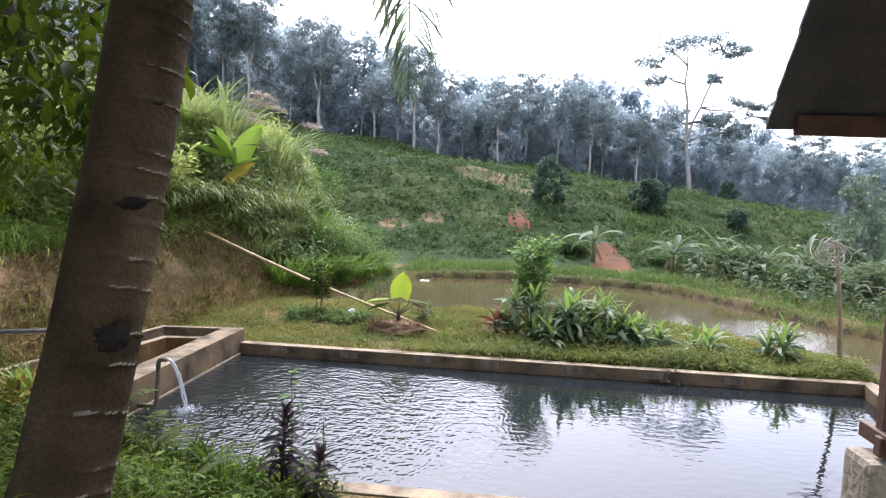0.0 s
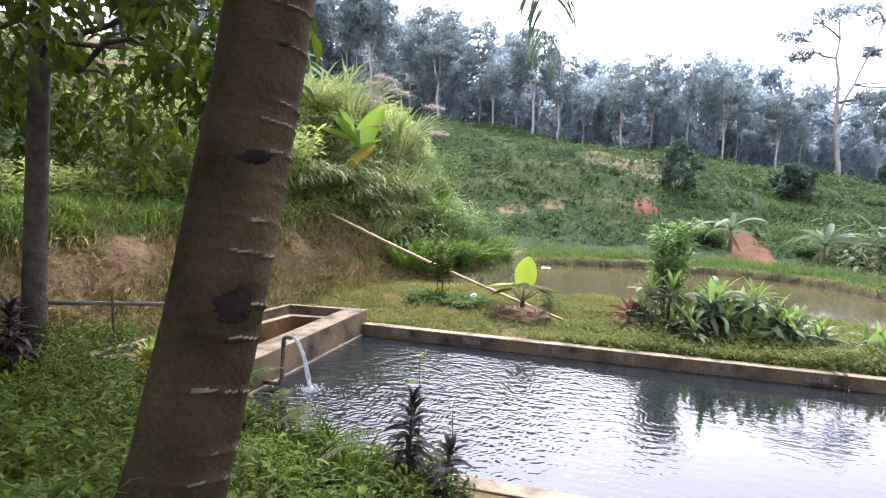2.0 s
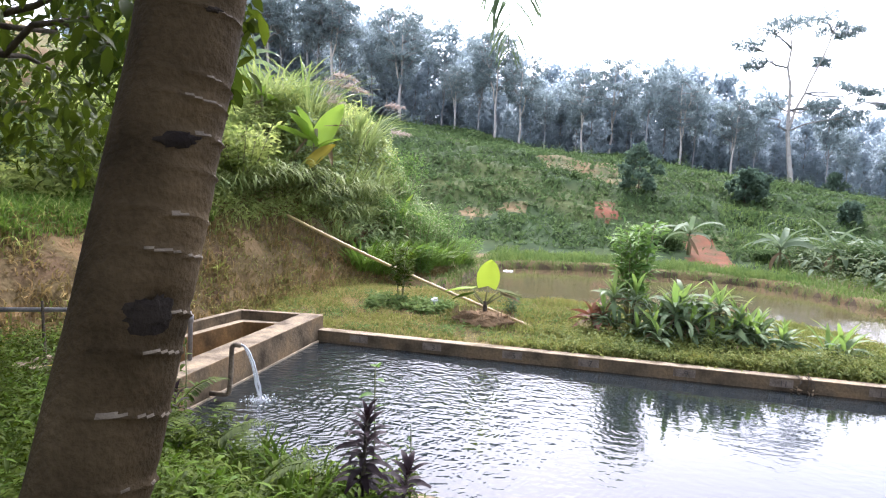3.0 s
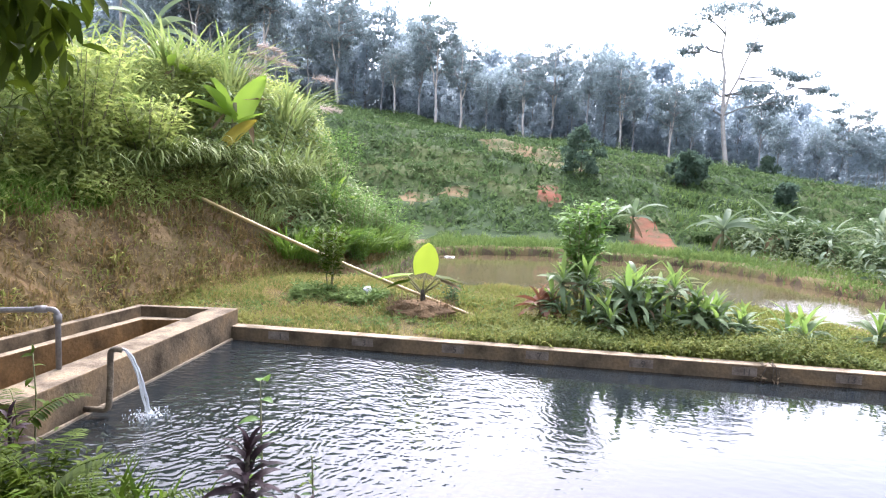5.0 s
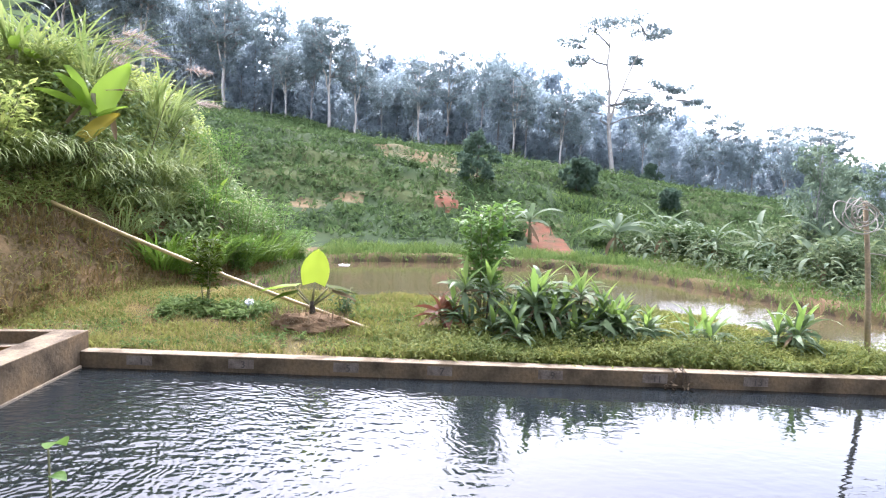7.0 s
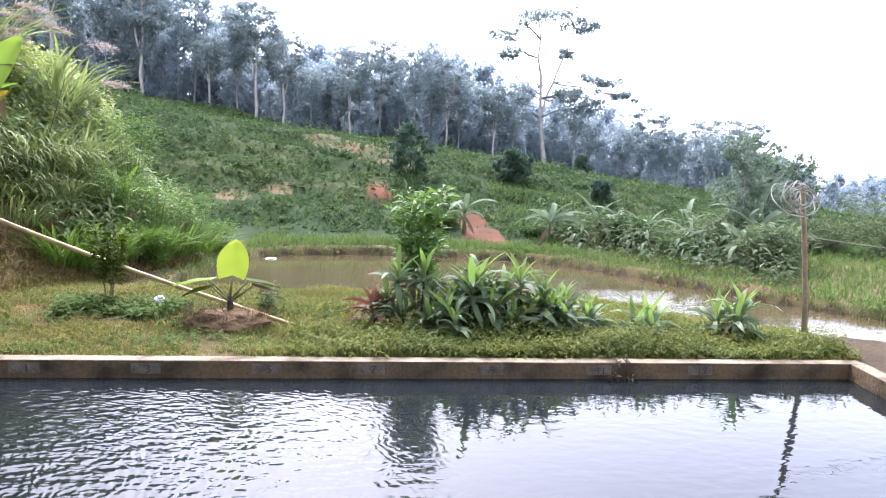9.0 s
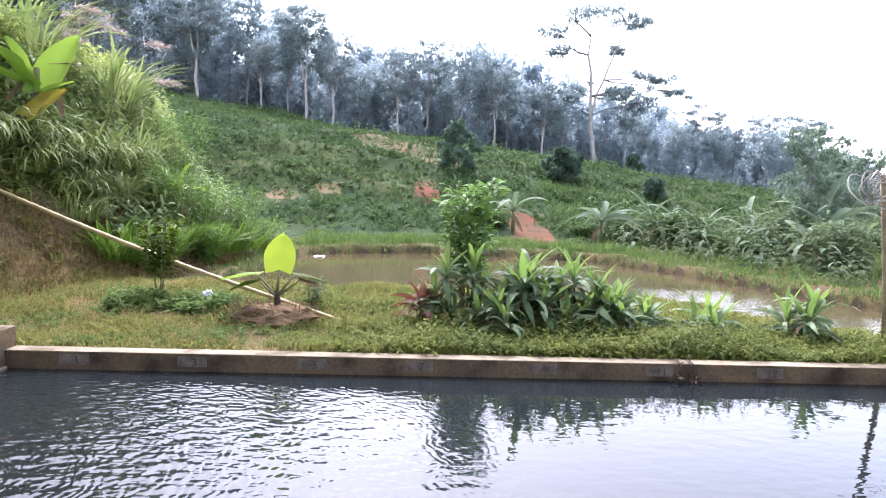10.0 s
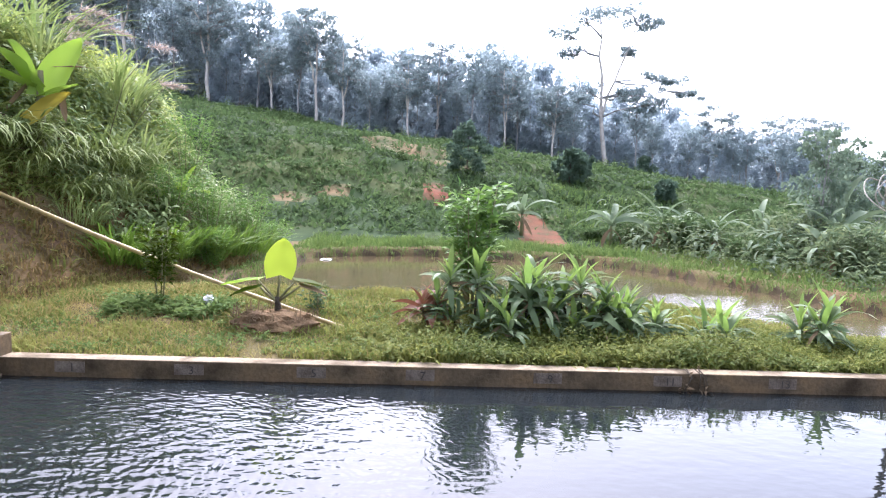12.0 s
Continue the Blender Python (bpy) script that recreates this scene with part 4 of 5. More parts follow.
for base, hgt, n, ll, st in (((0.66, 10.35, 0.0), 0.78, 22, 0.46, 3), ((1.16, 10.30, 0.0), 0.86, 24, 0.54, 3), ((1.45, 10.42, 0.0), 0.74, 22, 0.50, 3), ((1.88, 10.22, 0.0), 0.84, 24, 0.54, 3), ((2.22, 10.20, 0.0), 0.70, 22, 0.50, 3), ((2.46, 10.05, 0.0), 0.42, 20, 0.42, 3), ((1.52, 10.02, 0.0), 0.46, 22, 0.46, 4), ((0.95, 10.05, 0.0), 0.44, 22, 0.42, 4), ((1.38, 10.16, 0.0), 0.62, 20, 0.50, 3), ((0.55, 10.16, 0.0), 0.50, 18, 0.42, 2), ((2.12, 10.0, 0.0), 0.5, 20, 0.46, 3)):
    tagged(rosette("dracaena", base, hgt, n, ll * 0.95, 0.155, LEAF["cordy_green"], "green strap-leaved dracaena clump in the grass", "plant", st, 0.17, 1.55), group=CLUMPS)
for base, hgt in (((3.18, 10.15, 0.0), 0.52), ((4.12, 10.12, 0.0), 0.60)):
    tagged(rosette("dracaena", base, hgt, 22, 0.56, 0.125, LEAF["cordy_green"], "single green dracaena near the pond's corner", "plant", 3, 0.12, 1.5), group=CLUMPS)
rosette("red_cordyline", (0.27, 10.32, 0.0), 0.60, 14, 0.36, 0.24, LEAF["cordy_red"], "reddish-brown cordyline at the end of the clump", "plant", 2, 0.06, 0.9, False, 3)


def leafy_shrub(name, base, height, radius, leaves, size, mat, label, stems=6, low=0.25, width=0.42):
    thing = tagged(new(name), label, "shrub")
    thing.location = base
    paths, cs = [], []
    for i in range(stems):
        a, r = i * 2.4 + rng.uniform(0, 0.5), radius * math.sqrt((i + 0.3) / stems) * 0.8
        top = (r * math.cos(a), r * math.sin(a), height * rng.uniform(0.8, 1.0))
        paths.append(([(r * 0.15 * math.cos(a), r * 0.15 * math.sin(a), -0.03), (top[0] * 0.6, top[1] * 0.6, top[2] * 0.5), top], [0.012, 0.008, 0.003]))
        cs.append(top)
    if stems <= 4:
        for q in paths:
            v, t = many_tubes([q], 5)
            fast_mesh("stem", v, t, M["stem"], thing)
    else:
        v, t = many_tubes(paths, 5)
        tagged(fast_mesh("woody_base", v, t, M["stem"], thing), kind="stuff")
    n = leaves
    which = rng.integers(0, stems, n)
    f = rng.uniform(low, 1.0, n)
    top = np.array(cs)[which]
    pos = np.stack([top[:, 0] * f, top[:, 1] * f, top[:, 2] * f], -1)
    yaw = rng.uniform(0, 6.28, n)
    out = radius * 0.35 * rng.uniform(0, 1, n)
    pos[:, 0] += np.cos(yaw) * out
    pos[:, 1] += np.sin(yaw) * out
    v, t = scatter(simple_leaf(width, 0.12, 0.15), pos, yaw, rng.normal(0.25, 0.4, n), rng.normal(0, 0.4, n), size * rng.uniform(0.6, 1.2, n))
    fast_mesh("leaves", v, t, mat, thing)
    return thing


leafy_shrub("tall_shrub", (0.72, 10.9, 0.0), 1.58, 0.40, 1050, 0.13, LEAF["shrub"], "upright bright green leafy shrub behind the clump", 9, 0.28)
leafy_shrub("sapling", (-2.72, 10.95, 0.0), 0.98, 0.30, 420, 0.10, LEAF["weed"], "small dark-leaved sapling beside the bamboo pole", 3, 0.45)
leafy_shrub("small_shrub", (-0.98, 10.75, 0.0), 0.42, 0.22, 170, 0.075, LEAF["bush"], "small sparse shrub beside the taro plant", 4, 0.2)
undergrowth("ground_cover", 400, (-3.2, -1.8, 10.3, 11.0), lambda x, y: ((x + 2.48) / 0.75) ** 2 + ((y - 10.62) / 0.38) ** 2 < 0.9 + 1.3 * LAWN_TUFT(x * 2.5, y * 2.5), LEAF["bund"], 0.03, 0.17, 0.10, "low patch of dark green leaves on the lawn", 7)
undergrowth("strip_weeds", 4200, (-0.9, 5.2, 9.18, 10.4), lambda x, y: strip(x, y) & (rng.uniform(0, 1, len(x)) < smooth(-0.9, 0.8, x) * smooth(10.5, 9.6, y)), LEAF["strip_weed"], 0.05, 0.24, 0.065, "low leafy weeds along the pond wall", 7, simple_leaf(0.4, 0.14, 0.25))
undergrowth("lawn_weeds", 1300, (-4.4, 0.6, 9.2, 11.6), lambda x, y: strip(x, y) & (LAWN_TUFT(x * 1.8, y * 1.8) > 0.05), LEAF["bund"], 0.03, 0.10, 0.055, "small leafy weeds in the lawn", 6, simple_leaf(0.45, 0.12, 0.2))

taro = tagged(new("taro_plant"), "taro plant with one big upright yellow-green leaf", "plant")
taro.location = (-1.29, 10.26, 0.10)
v, t = many_tubes([([(0, 0, -0.05), (0.01, 0, 0.12), (0.0, 0, 0.24)], [0.045, 0.035, 0.022])], 10)
fast_mesh("stalk_base", v, t, M["wood"], taro, smooth_shade=True)


def big_leaf(length, width, cup, seg=10, across=6):
    """A heart-shaped leaf along x with a curled blade."""
    vs, ts = [], []
    for i in range(seg + 1):
        u = i / seg
        w = width * (math.sin(math.pi * (0.24 + 0.76 * u)) ** 0.68)
        for j in range(across + 1):
            q = 2 * j / across - 1
            vs.append((u * length - 0.12 * length * abs(q) * (1 - u) ** 3, q * w / 2, cup * (abs(q) ** 1.6) * width - 0.12 * length * u * u + 0.012 * math.sin(9 * u + 3 * abs(q))))
    for i in range(seg):
        for j in range(across):
            a0 = i * (across + 1) + j
            ts += [(a0, a0 + 1, a0 + across + 2), (a0, a0 + across + 2, a0 + across + 1)]
    return np.array(vs), np.array(ts)


for yaw, pitch, ll, ww, st, top, key in ((1.4, 1.38, 0.38, 0.34, (0.03, 0.0, 0.46), None, "taro"), (0.25, -0.15, 0.34, 0.22, (0.18, 0.03, 0.40), None, "weed"), (2.9, -0.10, 0.42, 0.24, (-0.20, 0.02, 0.40), None, "banana"), (0.0, -0.25, 0.28, 0.18, (0.24, -0.05, 0.36), None, "dead"), (3.4, -0.2, 0.30, 0.2, (-0.16, -0.05, 0.34), None, "weed")):
    v, t = many_tubes([([(0, 0, 0.18), (st[0] * 0.5, st[1] * 0.5, st[2] * 0.75), st], [0.016, 0.012, 0.008])], 7)
    stalk = fast_mesh("leaf_stalk", v, t, M["stem"], taro, smooth_shade=True)
    v, t = scatter(big_leaf(1.0, ww / ll, 0.10), np.array([st]), np.array([yaw]), np.array([pitch]), np.array([0.0]), np.array([ll]))
    fast_mesh("leaf", v, t, LEAF[key], stalk, smooth_shade=True)
bm = bmesh.new()
bmesh.ops.create_icosphere(bm, subdivisions=4, radius=1.0)
for q in bm.verts:
    k = 1 + 0.22 * noise.noise(q.co * 3) + 0.10 * noise.noise(q.co * 11)
    q.co = Vector((q.co.x * 0.46 * k, q.co.y * 0.30 * k, q.co.z * 0.17 * k))
    q.co += Vector((-1.30, 10.24, 0.03))
tagged(part("straw_mound", bm, M["mound"]), "mound of brown soil and straw under the taro plant", "soil mound")
grass("mound_straw", 900, ((-1.8, -0.8, 9.95, 10.55), lambda x, y: ((x + 1.3) / 0.45) ** 2 + ((y - 10.24) / 0.28) ** 2 < 1), LEAF["dead"], 0.06, 0.14, 0.05, 0.6, "brown straw on the mound", "straw", 1.3, -0.10)
bm = bmesh.new()
bmesh.ops.create_icosphere(bm, subdivisions=3, radius=0.055)
for q in bm.verts:
    q.co = q.co * (1 + 0.5 * noise.noise(q.co * 30))
    q.co += Vector((-2.12, 10.72, 0.20))
tagged(part("plastic_bag", bm, M["bag"]), "crumpled white plastic bag caught in the leaves", "litter")

bm = bmesh.new()
bmesh.ops.create_grid(bm, x_segments=8, y_segments=6, size=0.5)
for q in bm.verts:
    q.co = Vector((-1.9 + q.co.x * 0.24, 17.9 + q.co.y * 0.18, -0.135 + 0.03 * noise.noise(q.co * 6)))
sheet = part("plastic_sheet", bm, M["bag"])
sheet.modifiers.new("thickness", "SOLIDIFY").thickness = 0.008
tagged(sheet, "scrap of white plastic floating on the muddy field", "litter")

# ---- post with coiled wire ----
post = tagged(new("bamboo_post"), "old bamboo post with a coil of wire on top", "post")
post.location = (4.89, 9.78, 0.0)
v, f = tube([(0, 0, -0.2), (-0.06, 0, 0.6), (-0.13, 0, 1.2), (-0.21, 0, 1.74)], [0.032, 0.029, 0.027, 0.025], 12)
culm = mesh_object("culm", v, f, M["old_bamboo"], post, soft_shade=True)
for k in range(9):
    pts = []
    rr = rng.uniform(0.09, 0.19)
    tilt, off = rng.normal(0, 0.8), rng.normal(0, 0.035, 3)
    for i in range(26):
        a = 2 * math.pi * i / 25
        pts.append((-0.27 + off[0] + rr * math.cos(a) * (1 + 0.12 * math.sin(2 * a + k)), -0.05 + off[1] * 0.5 + 0.10 * math.sin(a + k) * tilt, 1.58 + off[2] + rr * math.sin(a) * (0.85 + 0.12 * math.cos(3 * a + k))))
    v, f = tube(pts, [0.0065] * 26, 6)
    mesh_object("wire_coil", v, f, M["wire"], culm, soft_shade=True)
pts = [Vector((4.76, 9.76, 1.18)).lerp(Vector((14.0, 10.5, 1.35)), i / 20) - Vector((0, 0, 0.35 * math.sin(math.pi * i / 20))) for i in range(21)]
v, f = tube(pts, [0.006] * 21, 5)
tagged(mesh_object("wire", v, f, M["wire"]), "thin pale wire strung from the bamboo post", "wire")

# ---- painted numbers and plants on the far wall ----
far_wall = bpy.data.objects["wall_far"]
for x, text in ((-2.69, "1"), (-1.73, "3"), (-0.73, "5"), (0.17, "7"), (1.24, "9"), (2.26, "11"), (3.25, "13")):
    patch = part("number_patch", prism([(x - 0.12, FAR - 0.004), (x + 0.12, FAR - 0.004), (x + 0.12, FAR + 0.002), (x - 0.12, FAR + 0.002)], -0.115, -0.025, 0), M["patch"], far_wall)
    cu = bpy.data.curves.new("number", "FONT")
    cu.body, cu.size, cu.align_x, cu.extrude = text, 0.095, "CENTER", 0.001
    tmp = bpy.data.objects.new("number", cu)
    me = bpy.data.meshes.new_from_object(tmp)
    me.materials.append(M["dark"])
    ob = new("number", me)
    ob.parent = patch
    ob.matrix_local = pose(x + 0.02, FAR - 0.006, -0.105, 90, 0, 0)
    bpy.data.objects.remove(tmp)
creeper = tagged(new("wall_creeper"), "small pale creeper hanging down the pond wall", "plant")
paths = []
for k in range(5):
    x0 = 2.50 + rng.uniform(-0.1, 0.12)
    paths.append(([(x0, FAR + 0.05, 0.03), (x0 + rng.normal(0, 0.04), FAR - 0.04, -0.02), (x0 + rng.normal(0, 0.08), FAR - 0.06, -0.10 - rng.uniform(0, 0.1))], [0.005, 0.004, 0.002]))
v, t = many_tubes(paths, 5)
fast_mesh("stems", v, t, M["wood"], creeper)
leaf_cloud([p[0][2] for p in paths] + [(2.5, FAR, 0.03)], [(0.05, 0.03, 0.06)] * 6, 6, 0.06, LEAF["dead"], creeper, "leaves")

# ---- near plants at the pond's edge ----
def dark_cordyline(base, height, lean, ll, n, label):
    th = tagged(new("dark_cordyline"), label, "plant")
    th.location = base
    v, t = many_tubes([([(0, 0, -0.05), (lean * 0.5, 0, height * 0.5), (lean, 0, height)], [0.014, 0.012, 0.008])], 8)
    fast_mesh("stem", v, t, M["wood"], th, smooth_shade=True)
    f = np.linspace(0, 1, n)
    pos = np.stack([lean * (0.35 + 0.65 * f), np.zeros(n), height * (0.35 + 0.65 * f)], -1)
    v, t = scatter(strap(6, 0.24, 1.1, 0.14, 0.8), pos, np.arange(n) * 2.4, 0.15 + 1.2 * f ** 2 + rng.normal(0, 0.12, n), rng.normal(0, 0.2, n), ll * rng.uniform(0.8, 1.1, n) * (1.05 - 0.4 * f))
    fast_mesh("leaves", v, t, LEAF["cordy_dark"], th)
    return th


dark_cordyline((-1.03, 4.50, 0.05), 0.62, 0.02, 0.20, 60, "dark purple cordyline standing tall at the pond's edge")
dark_cordyline((-0.80, 4.42, 0.05), 0.38, 0.05, 0.20, 36, "low purple-red cordyline at the pond's edge")
dark_cordyline((-2.62, 5.15, 0.10), 0.30, 0.0, 0.18, 20, "dark red-leaved plant beside the tank")
dark_cordyline((-5.15, 5.1, 0.25), 0.95, 0.05, 0.22, 50, "tall dark cordyline beside the jackfruit trunk")
dark_cordyline((-5.6, 5.3, 0.28), 0.85, -0.05, 0.22, 46, "tall dark cordyline beside the jackfruit trunk")
for cx, cy, ch in ((-4.80, 4.70, 0.62), (-5.02, 4.88, 0.85), (-5.35, 4.98, 0.9), (-4.62, 5.0, 0.55), (-5.5, 4.75, 0.8)):
    dark_cordyline((cx, cy, 0.22), ch, rng.normal(0, 0.05), 0.27, 56, "tall dark cordyline beside the jackfruit trunk")
dark_cordyline((-5.3, 4.7, 0.25), 0.7, 0.05, 0.22, 40, "tall dark cordyline beside the jackfruit trunk")


def fern(base, yaws, length):
    th = tagged(new("fern"), "green fern with feathered fronds in the weeds", "fern")
    th.location = base
    for yv in yaws:
        steps = 12
        pts, p, a = [], Vector((0, 0, 0)), 1.15
        for i in range(steps + 1):
            pts.append(p.copy())
            p = p + Vector((math.cos(yv) * math.cos(a), math.sin(yv) * math.cos(a), math.sin(a))) * (length / steps)
            a -= 1.5 / steps
        v1 = quads_to_tris(tube(pts, list(np.linspace(0.005, 0.001, steps + 1)), 5))
        n = 22
        f = np.linspace(0.25, 1.0, n)
        at = np.array([[np.interp(q * steps, range(steps + 1), [w[c] for w in pts]) for c in range(3)] for q in f])
        both = [scatter(strap(3, 0.20, 0.4, 0.05), at, np.full(n, yv + s2 * 1.35), np.full(n, 0.0) + rng.normal(0, 0.1, n), np.zeros(n), 0.12 * (1.15 - f) ** 0.7 + 0.01) for s2 in (-1, 1)]
        v, t = joined([v1] + both)
        fast_mesh("frond", v, t, LEAF["weed"], th)
    return th


fern((-1.62, 4.40, 0.15), (0.1, 0.7, 2.2), 0.56)
fern((-2.1, 4.75, 0.2), (0.3, 1.8, 3.0), 0.48)
fern((-2.75, 5.35, 0.2), (0.9, 2.4, 4.0), 0.45)
fern((-2.35, 4.35, 0.25), (1.2, 2.6, 5.2), 0.45)


def stalk_plant(base, height, leaves, size, mat, label):
    th = tagged(new("tall_weed"), label, "plant")
    th.location = base
    v, t = many_tubes([([(0, 0, -0.05), (0.01, 0.01, height * 0.5), (0, 0, height)], [0.006, 0.005, 0.003])], 6)
    fast_mesh("stem", v, t, M["stem"], th)
    f = np.linspace(0.45, 1, leaves)
    v, t = scatter(strap(5, 0.46, 0.9, 0.12, 0.8), np.stack([0 * f, 0 * f, height * f], -1), np.arange(leaves) * 2.4, rng.normal(-0.1, 0.5, leaves), rng.normal(0, 0.3, leaves), size * rng.uniform(0.7, 1.2, leaves))
    fast_mesh("leaves", v, t, mat, th)
    return th


stalk_plant((-1.02, 4.63, 0.02), 0.88, 7, 0.12, LEAF["shrub"], "tall weed with drooping leaves at the water's edge")
stalk_plant((-0.82, 4.70, 0.02), 0.55, 10, 0.045, LEAF["bush"], "thin seeding weed at the water's edge")
stalk_plant((-2.86, 5.60, 0.05), 0.62, 6, 0.08, LEAF["weed"], "thin weed stem against the tank wall")
for k in range(3):
    rosette("croton", (-3.35 - 0.14 * k, 5.25 + 0.1 * k, 0.15), 0.42, 14, 0.26, 0.16, LEAF["yellow"], "yellow-leaved croton beside the tank", "plant", 2, 0.05, 0.6)


# ---- bank: bananas, cane grass, plumes ----
def banana_plant(base, height, n, ll, mat, label, width=0.27, yaw0=0.0, dead=2, group="", stem_part=0.5, droop=0.9):
    th = tagged(new("banana_plant"), label, "banana plant", group)
    th.location = base
    v, t = many_tubes([([(0, 0, -0.1), (0.01, 0, height * stem_part * 0.5), (0, 0.01, height * stem_part)], [0.042 * height, 0.034 * height, 0.022 * height])], 10)
    fast_mesh("stem", v, t, M["stem"], th, smooth_shade=True)
    for i in range(n + dead):
        gone = i >= n
        p = 1.15 - 0.95 * (i / max(1, n - 1)) if not gone else -0.6
        v, t = scatter(strap(8, width, droop + 0.6 * i / n + rng.uniform(-0.2, 0.3), 0.25, 0.45), np.array([(0, 0, height * stem_part * (1.0 if not gone else 0.85))]), np.array([yaw0 + i * 2.4 + rng.normal(0, 0.2)]), np.array([p + rng.normal(0, 0.15)]), rng.normal(0, 0.35, 1), np.array([ll * rng.uniform(0.8, 1.1) * (0.6 if gone else 1.0)]))
        fast_mesh("leaf", v, t, LEAF["dead"] if gone else mat, th, smooth_shade=True)
    return th


def at_ground(x, y, up=0.0):
    return (x, y, float(ground(x, y)) + up)


young = tagged(new("banana_plant"), "young banana plant with broad upright leaves and one yellow leaf", "banana plant")
young.location = at_ground(-5.16, 13.0, 0.58)
v, t = many_tubes([([(0, 0, -0.7), (0.01, 0, 0.2), (0.02, 0, 0.75)], [0.075, 0.06, 0.035])], 10)
fast_mesh("stem", v, t, M["stem"], young, smooth_shade=True)
for px, pz, yaw, pitch, ll, wd, bow, key in ((-0.06, 0.42, 2.75, 1.12, 0.85, 0.52, 0.25, "banana"), (0.08, 0.42, 0.45, 1.10, 0.95, 0.50, 0.20, "banana"), (-0.05, 0.50, 3.0, 0.85, 0.75, 0.42, 0.1, "banana"), (-0.1, 0.50, 3.3, 0.45, 0.75, 0.38, 0.8, "banana"), (0.02, 0.05, 0.25, 0.75, 0.62, 0.46, 0.3, "yellow"), (0.05, 0.40, -0.3, 0.35, 0.6, 0.32, 0.8, "banana"), (-0.15, 0.55, 3.6, -0.9, 0.55, 0.20, 0.3, "dead"), (0.30, 0.40, 5.4, -1.0, 0.4, 0.22, 0.2, "dead"), (0.22, 0.80, 0.2, 0.15, 0.45, 0.14, 0.5, "dead")):
    v, t = scatter(big_leaf(1.0, wd, 0.20), np.array([(px, -0.25 if key == "yellow" else 0.0, pz)]), np.array([yaw]), np.array([pitch]), np.array([1.0 if pitch > 0.7 else 0.3]), np.array([ll]))
    fast_mesh("leaf", v, t, LEAF[key], young, {"yellow": "yellowing leaf", "dead": "dry brown leaf"}.get(key, ""), smooth_shade=True)
banana_plant(at_ground(-3.95, 14.95), 1.1, 5, 0.75, LEAF["banana"], "small banana plant low on the bank", 0.30, 0.4, 1, "", 0.45, 0.3)
banana_plant(at_ground(-6.35, 13.1), 1.0, 4, 0.62, LEAF["banana"], "young banana plant with upright leaves in the cane", 0.30, 0.6, 1, "", 0.45, 0.3)
banana_plant(at_ground(-8.2, 15.5), 2.2, 6, 1.2, LEAF["far_banana"], "banana plant among the cane on the upper bank", 0.24, 1.2, 1)


def cane_clump(base, n, length, mat, label, width=0.020, spread_r=0.3, droop=1.5):
    n = int(n * 1.7)
    th = tagged(new("cane_grass"), label, "grass")
    th.location = base
    a, r = rng.uniform(0, 6.28, n), spread_r * np.sqrt(rng.uniform(0, 1, n))
    pos = np.stack([r * np.cos(a), r * np.sin(a), np.full(n, -0.03)], -1)
    v, t = scatter(strap(7, width, droop, 0.1, 0.5), pos, a + rng.normal(0, 0.6, n), rng.uniform(0.85, 1.5, n), rng.normal(0, 0.3, n), length * rng.uniform(0.5, 1.1, n))
    fast_mesh("blades", v, t, mat, th)
    return th


CANE = "cane grass on the bank"
for x, y, n, ll in ((-4.75, 14.5, 70, 1.1), (-5.9, 14.4, 60, 1.7), (-6.6, 13.6, 70, 1.5), (-4.6, 14.9, 70, 1.1), (-6.7, 12.3, 60, 1.0), (-7.4, 12.8, 70, 1.5), (-7.8, 11.4, 60, 1.4), (-8.6, 12.6, 80, 2.0), (-6.9, 15.2, 80, 1.8), (-5.3, 15.6, 80, 1.5), (-9.0, 10.4, 70, 1.7)):
    tagged(cane_clump(at_ground(x, y), n, ll, LEAF["cane"], "tall upright green cane grass on the bank", 0.026, 0.35, 1.15), group=CANE)
for x, y, n, ll in ((-4.5, 13.9, 90, 0.8), (-4.6, 12.9, 110, 0.7), (-5.9, 11.5, 90, 0.7)):
    tagged(cane_clump(at_ground(x, y), n, ll, LEAF["cane"], "tall arching green cane grass on the bank"), group=CANE)
for x, y, n, ll in ((-5.75, 12.1, 125, 0.9), (-5.6, 12.5, 125, 0.95), (-5.45, 12.9, 125, 0.95), (-5.15, 13.15, 125, 0.8), (-4.95, 13.7, 125, 0.9), (-5.2, 12.7, 125, 0.75), (-4.75, 14.2, 125, 0.9), (-6.0, 11.6, 125, 0.85), (-4.85, 13.2, 125, 0.7), (-6.3, 11.0, 125, 0.8)):
    tagged(cane_clump(at_ground(x, y), n, ll, LEAF["hanging"], "long green grass hanging over the bank's crest", 0.026, 0.35, 2.3), group=CANE)
for x, y, n, ll in ((-4.05, 12.9, 170, 0.75), (-3.85, 13.3, 150, 0.7), (-3.7, 13.8, 150, 0.8), (-3.45, 14.6, 150, 0.85), (-3.3, 15.6, 150, 0.8), (-3.1, 16.6, 130, 0.7)):
    tagged(cane_clump(at_ground(x, y), n, ll, LEAF["bright"], "bright green grass clump at the foot of the bank", 0.03, 0.35, 1.1), group=CANE)
for x, y, r, h in ((-3.55, 15.2, 0.6, 1.35), (-3.2, 16.2, 0.6, 1.25), (-3.95, 14.4, 0.5, 1.2), (-2.95, 17.4, 0.5, 0.8), (-4.3, 16.2, 0.7, 1.6), (-3.3, 14.3, 0.4, 0.75)):
    leafy_shrub("feathery_bush", at_ground(x, y, -0.1), h, r, 1700, 0.10, LEAF["shrub"], "soft feathery green bush at the bank's foot", 9, 0.1, 0.22)
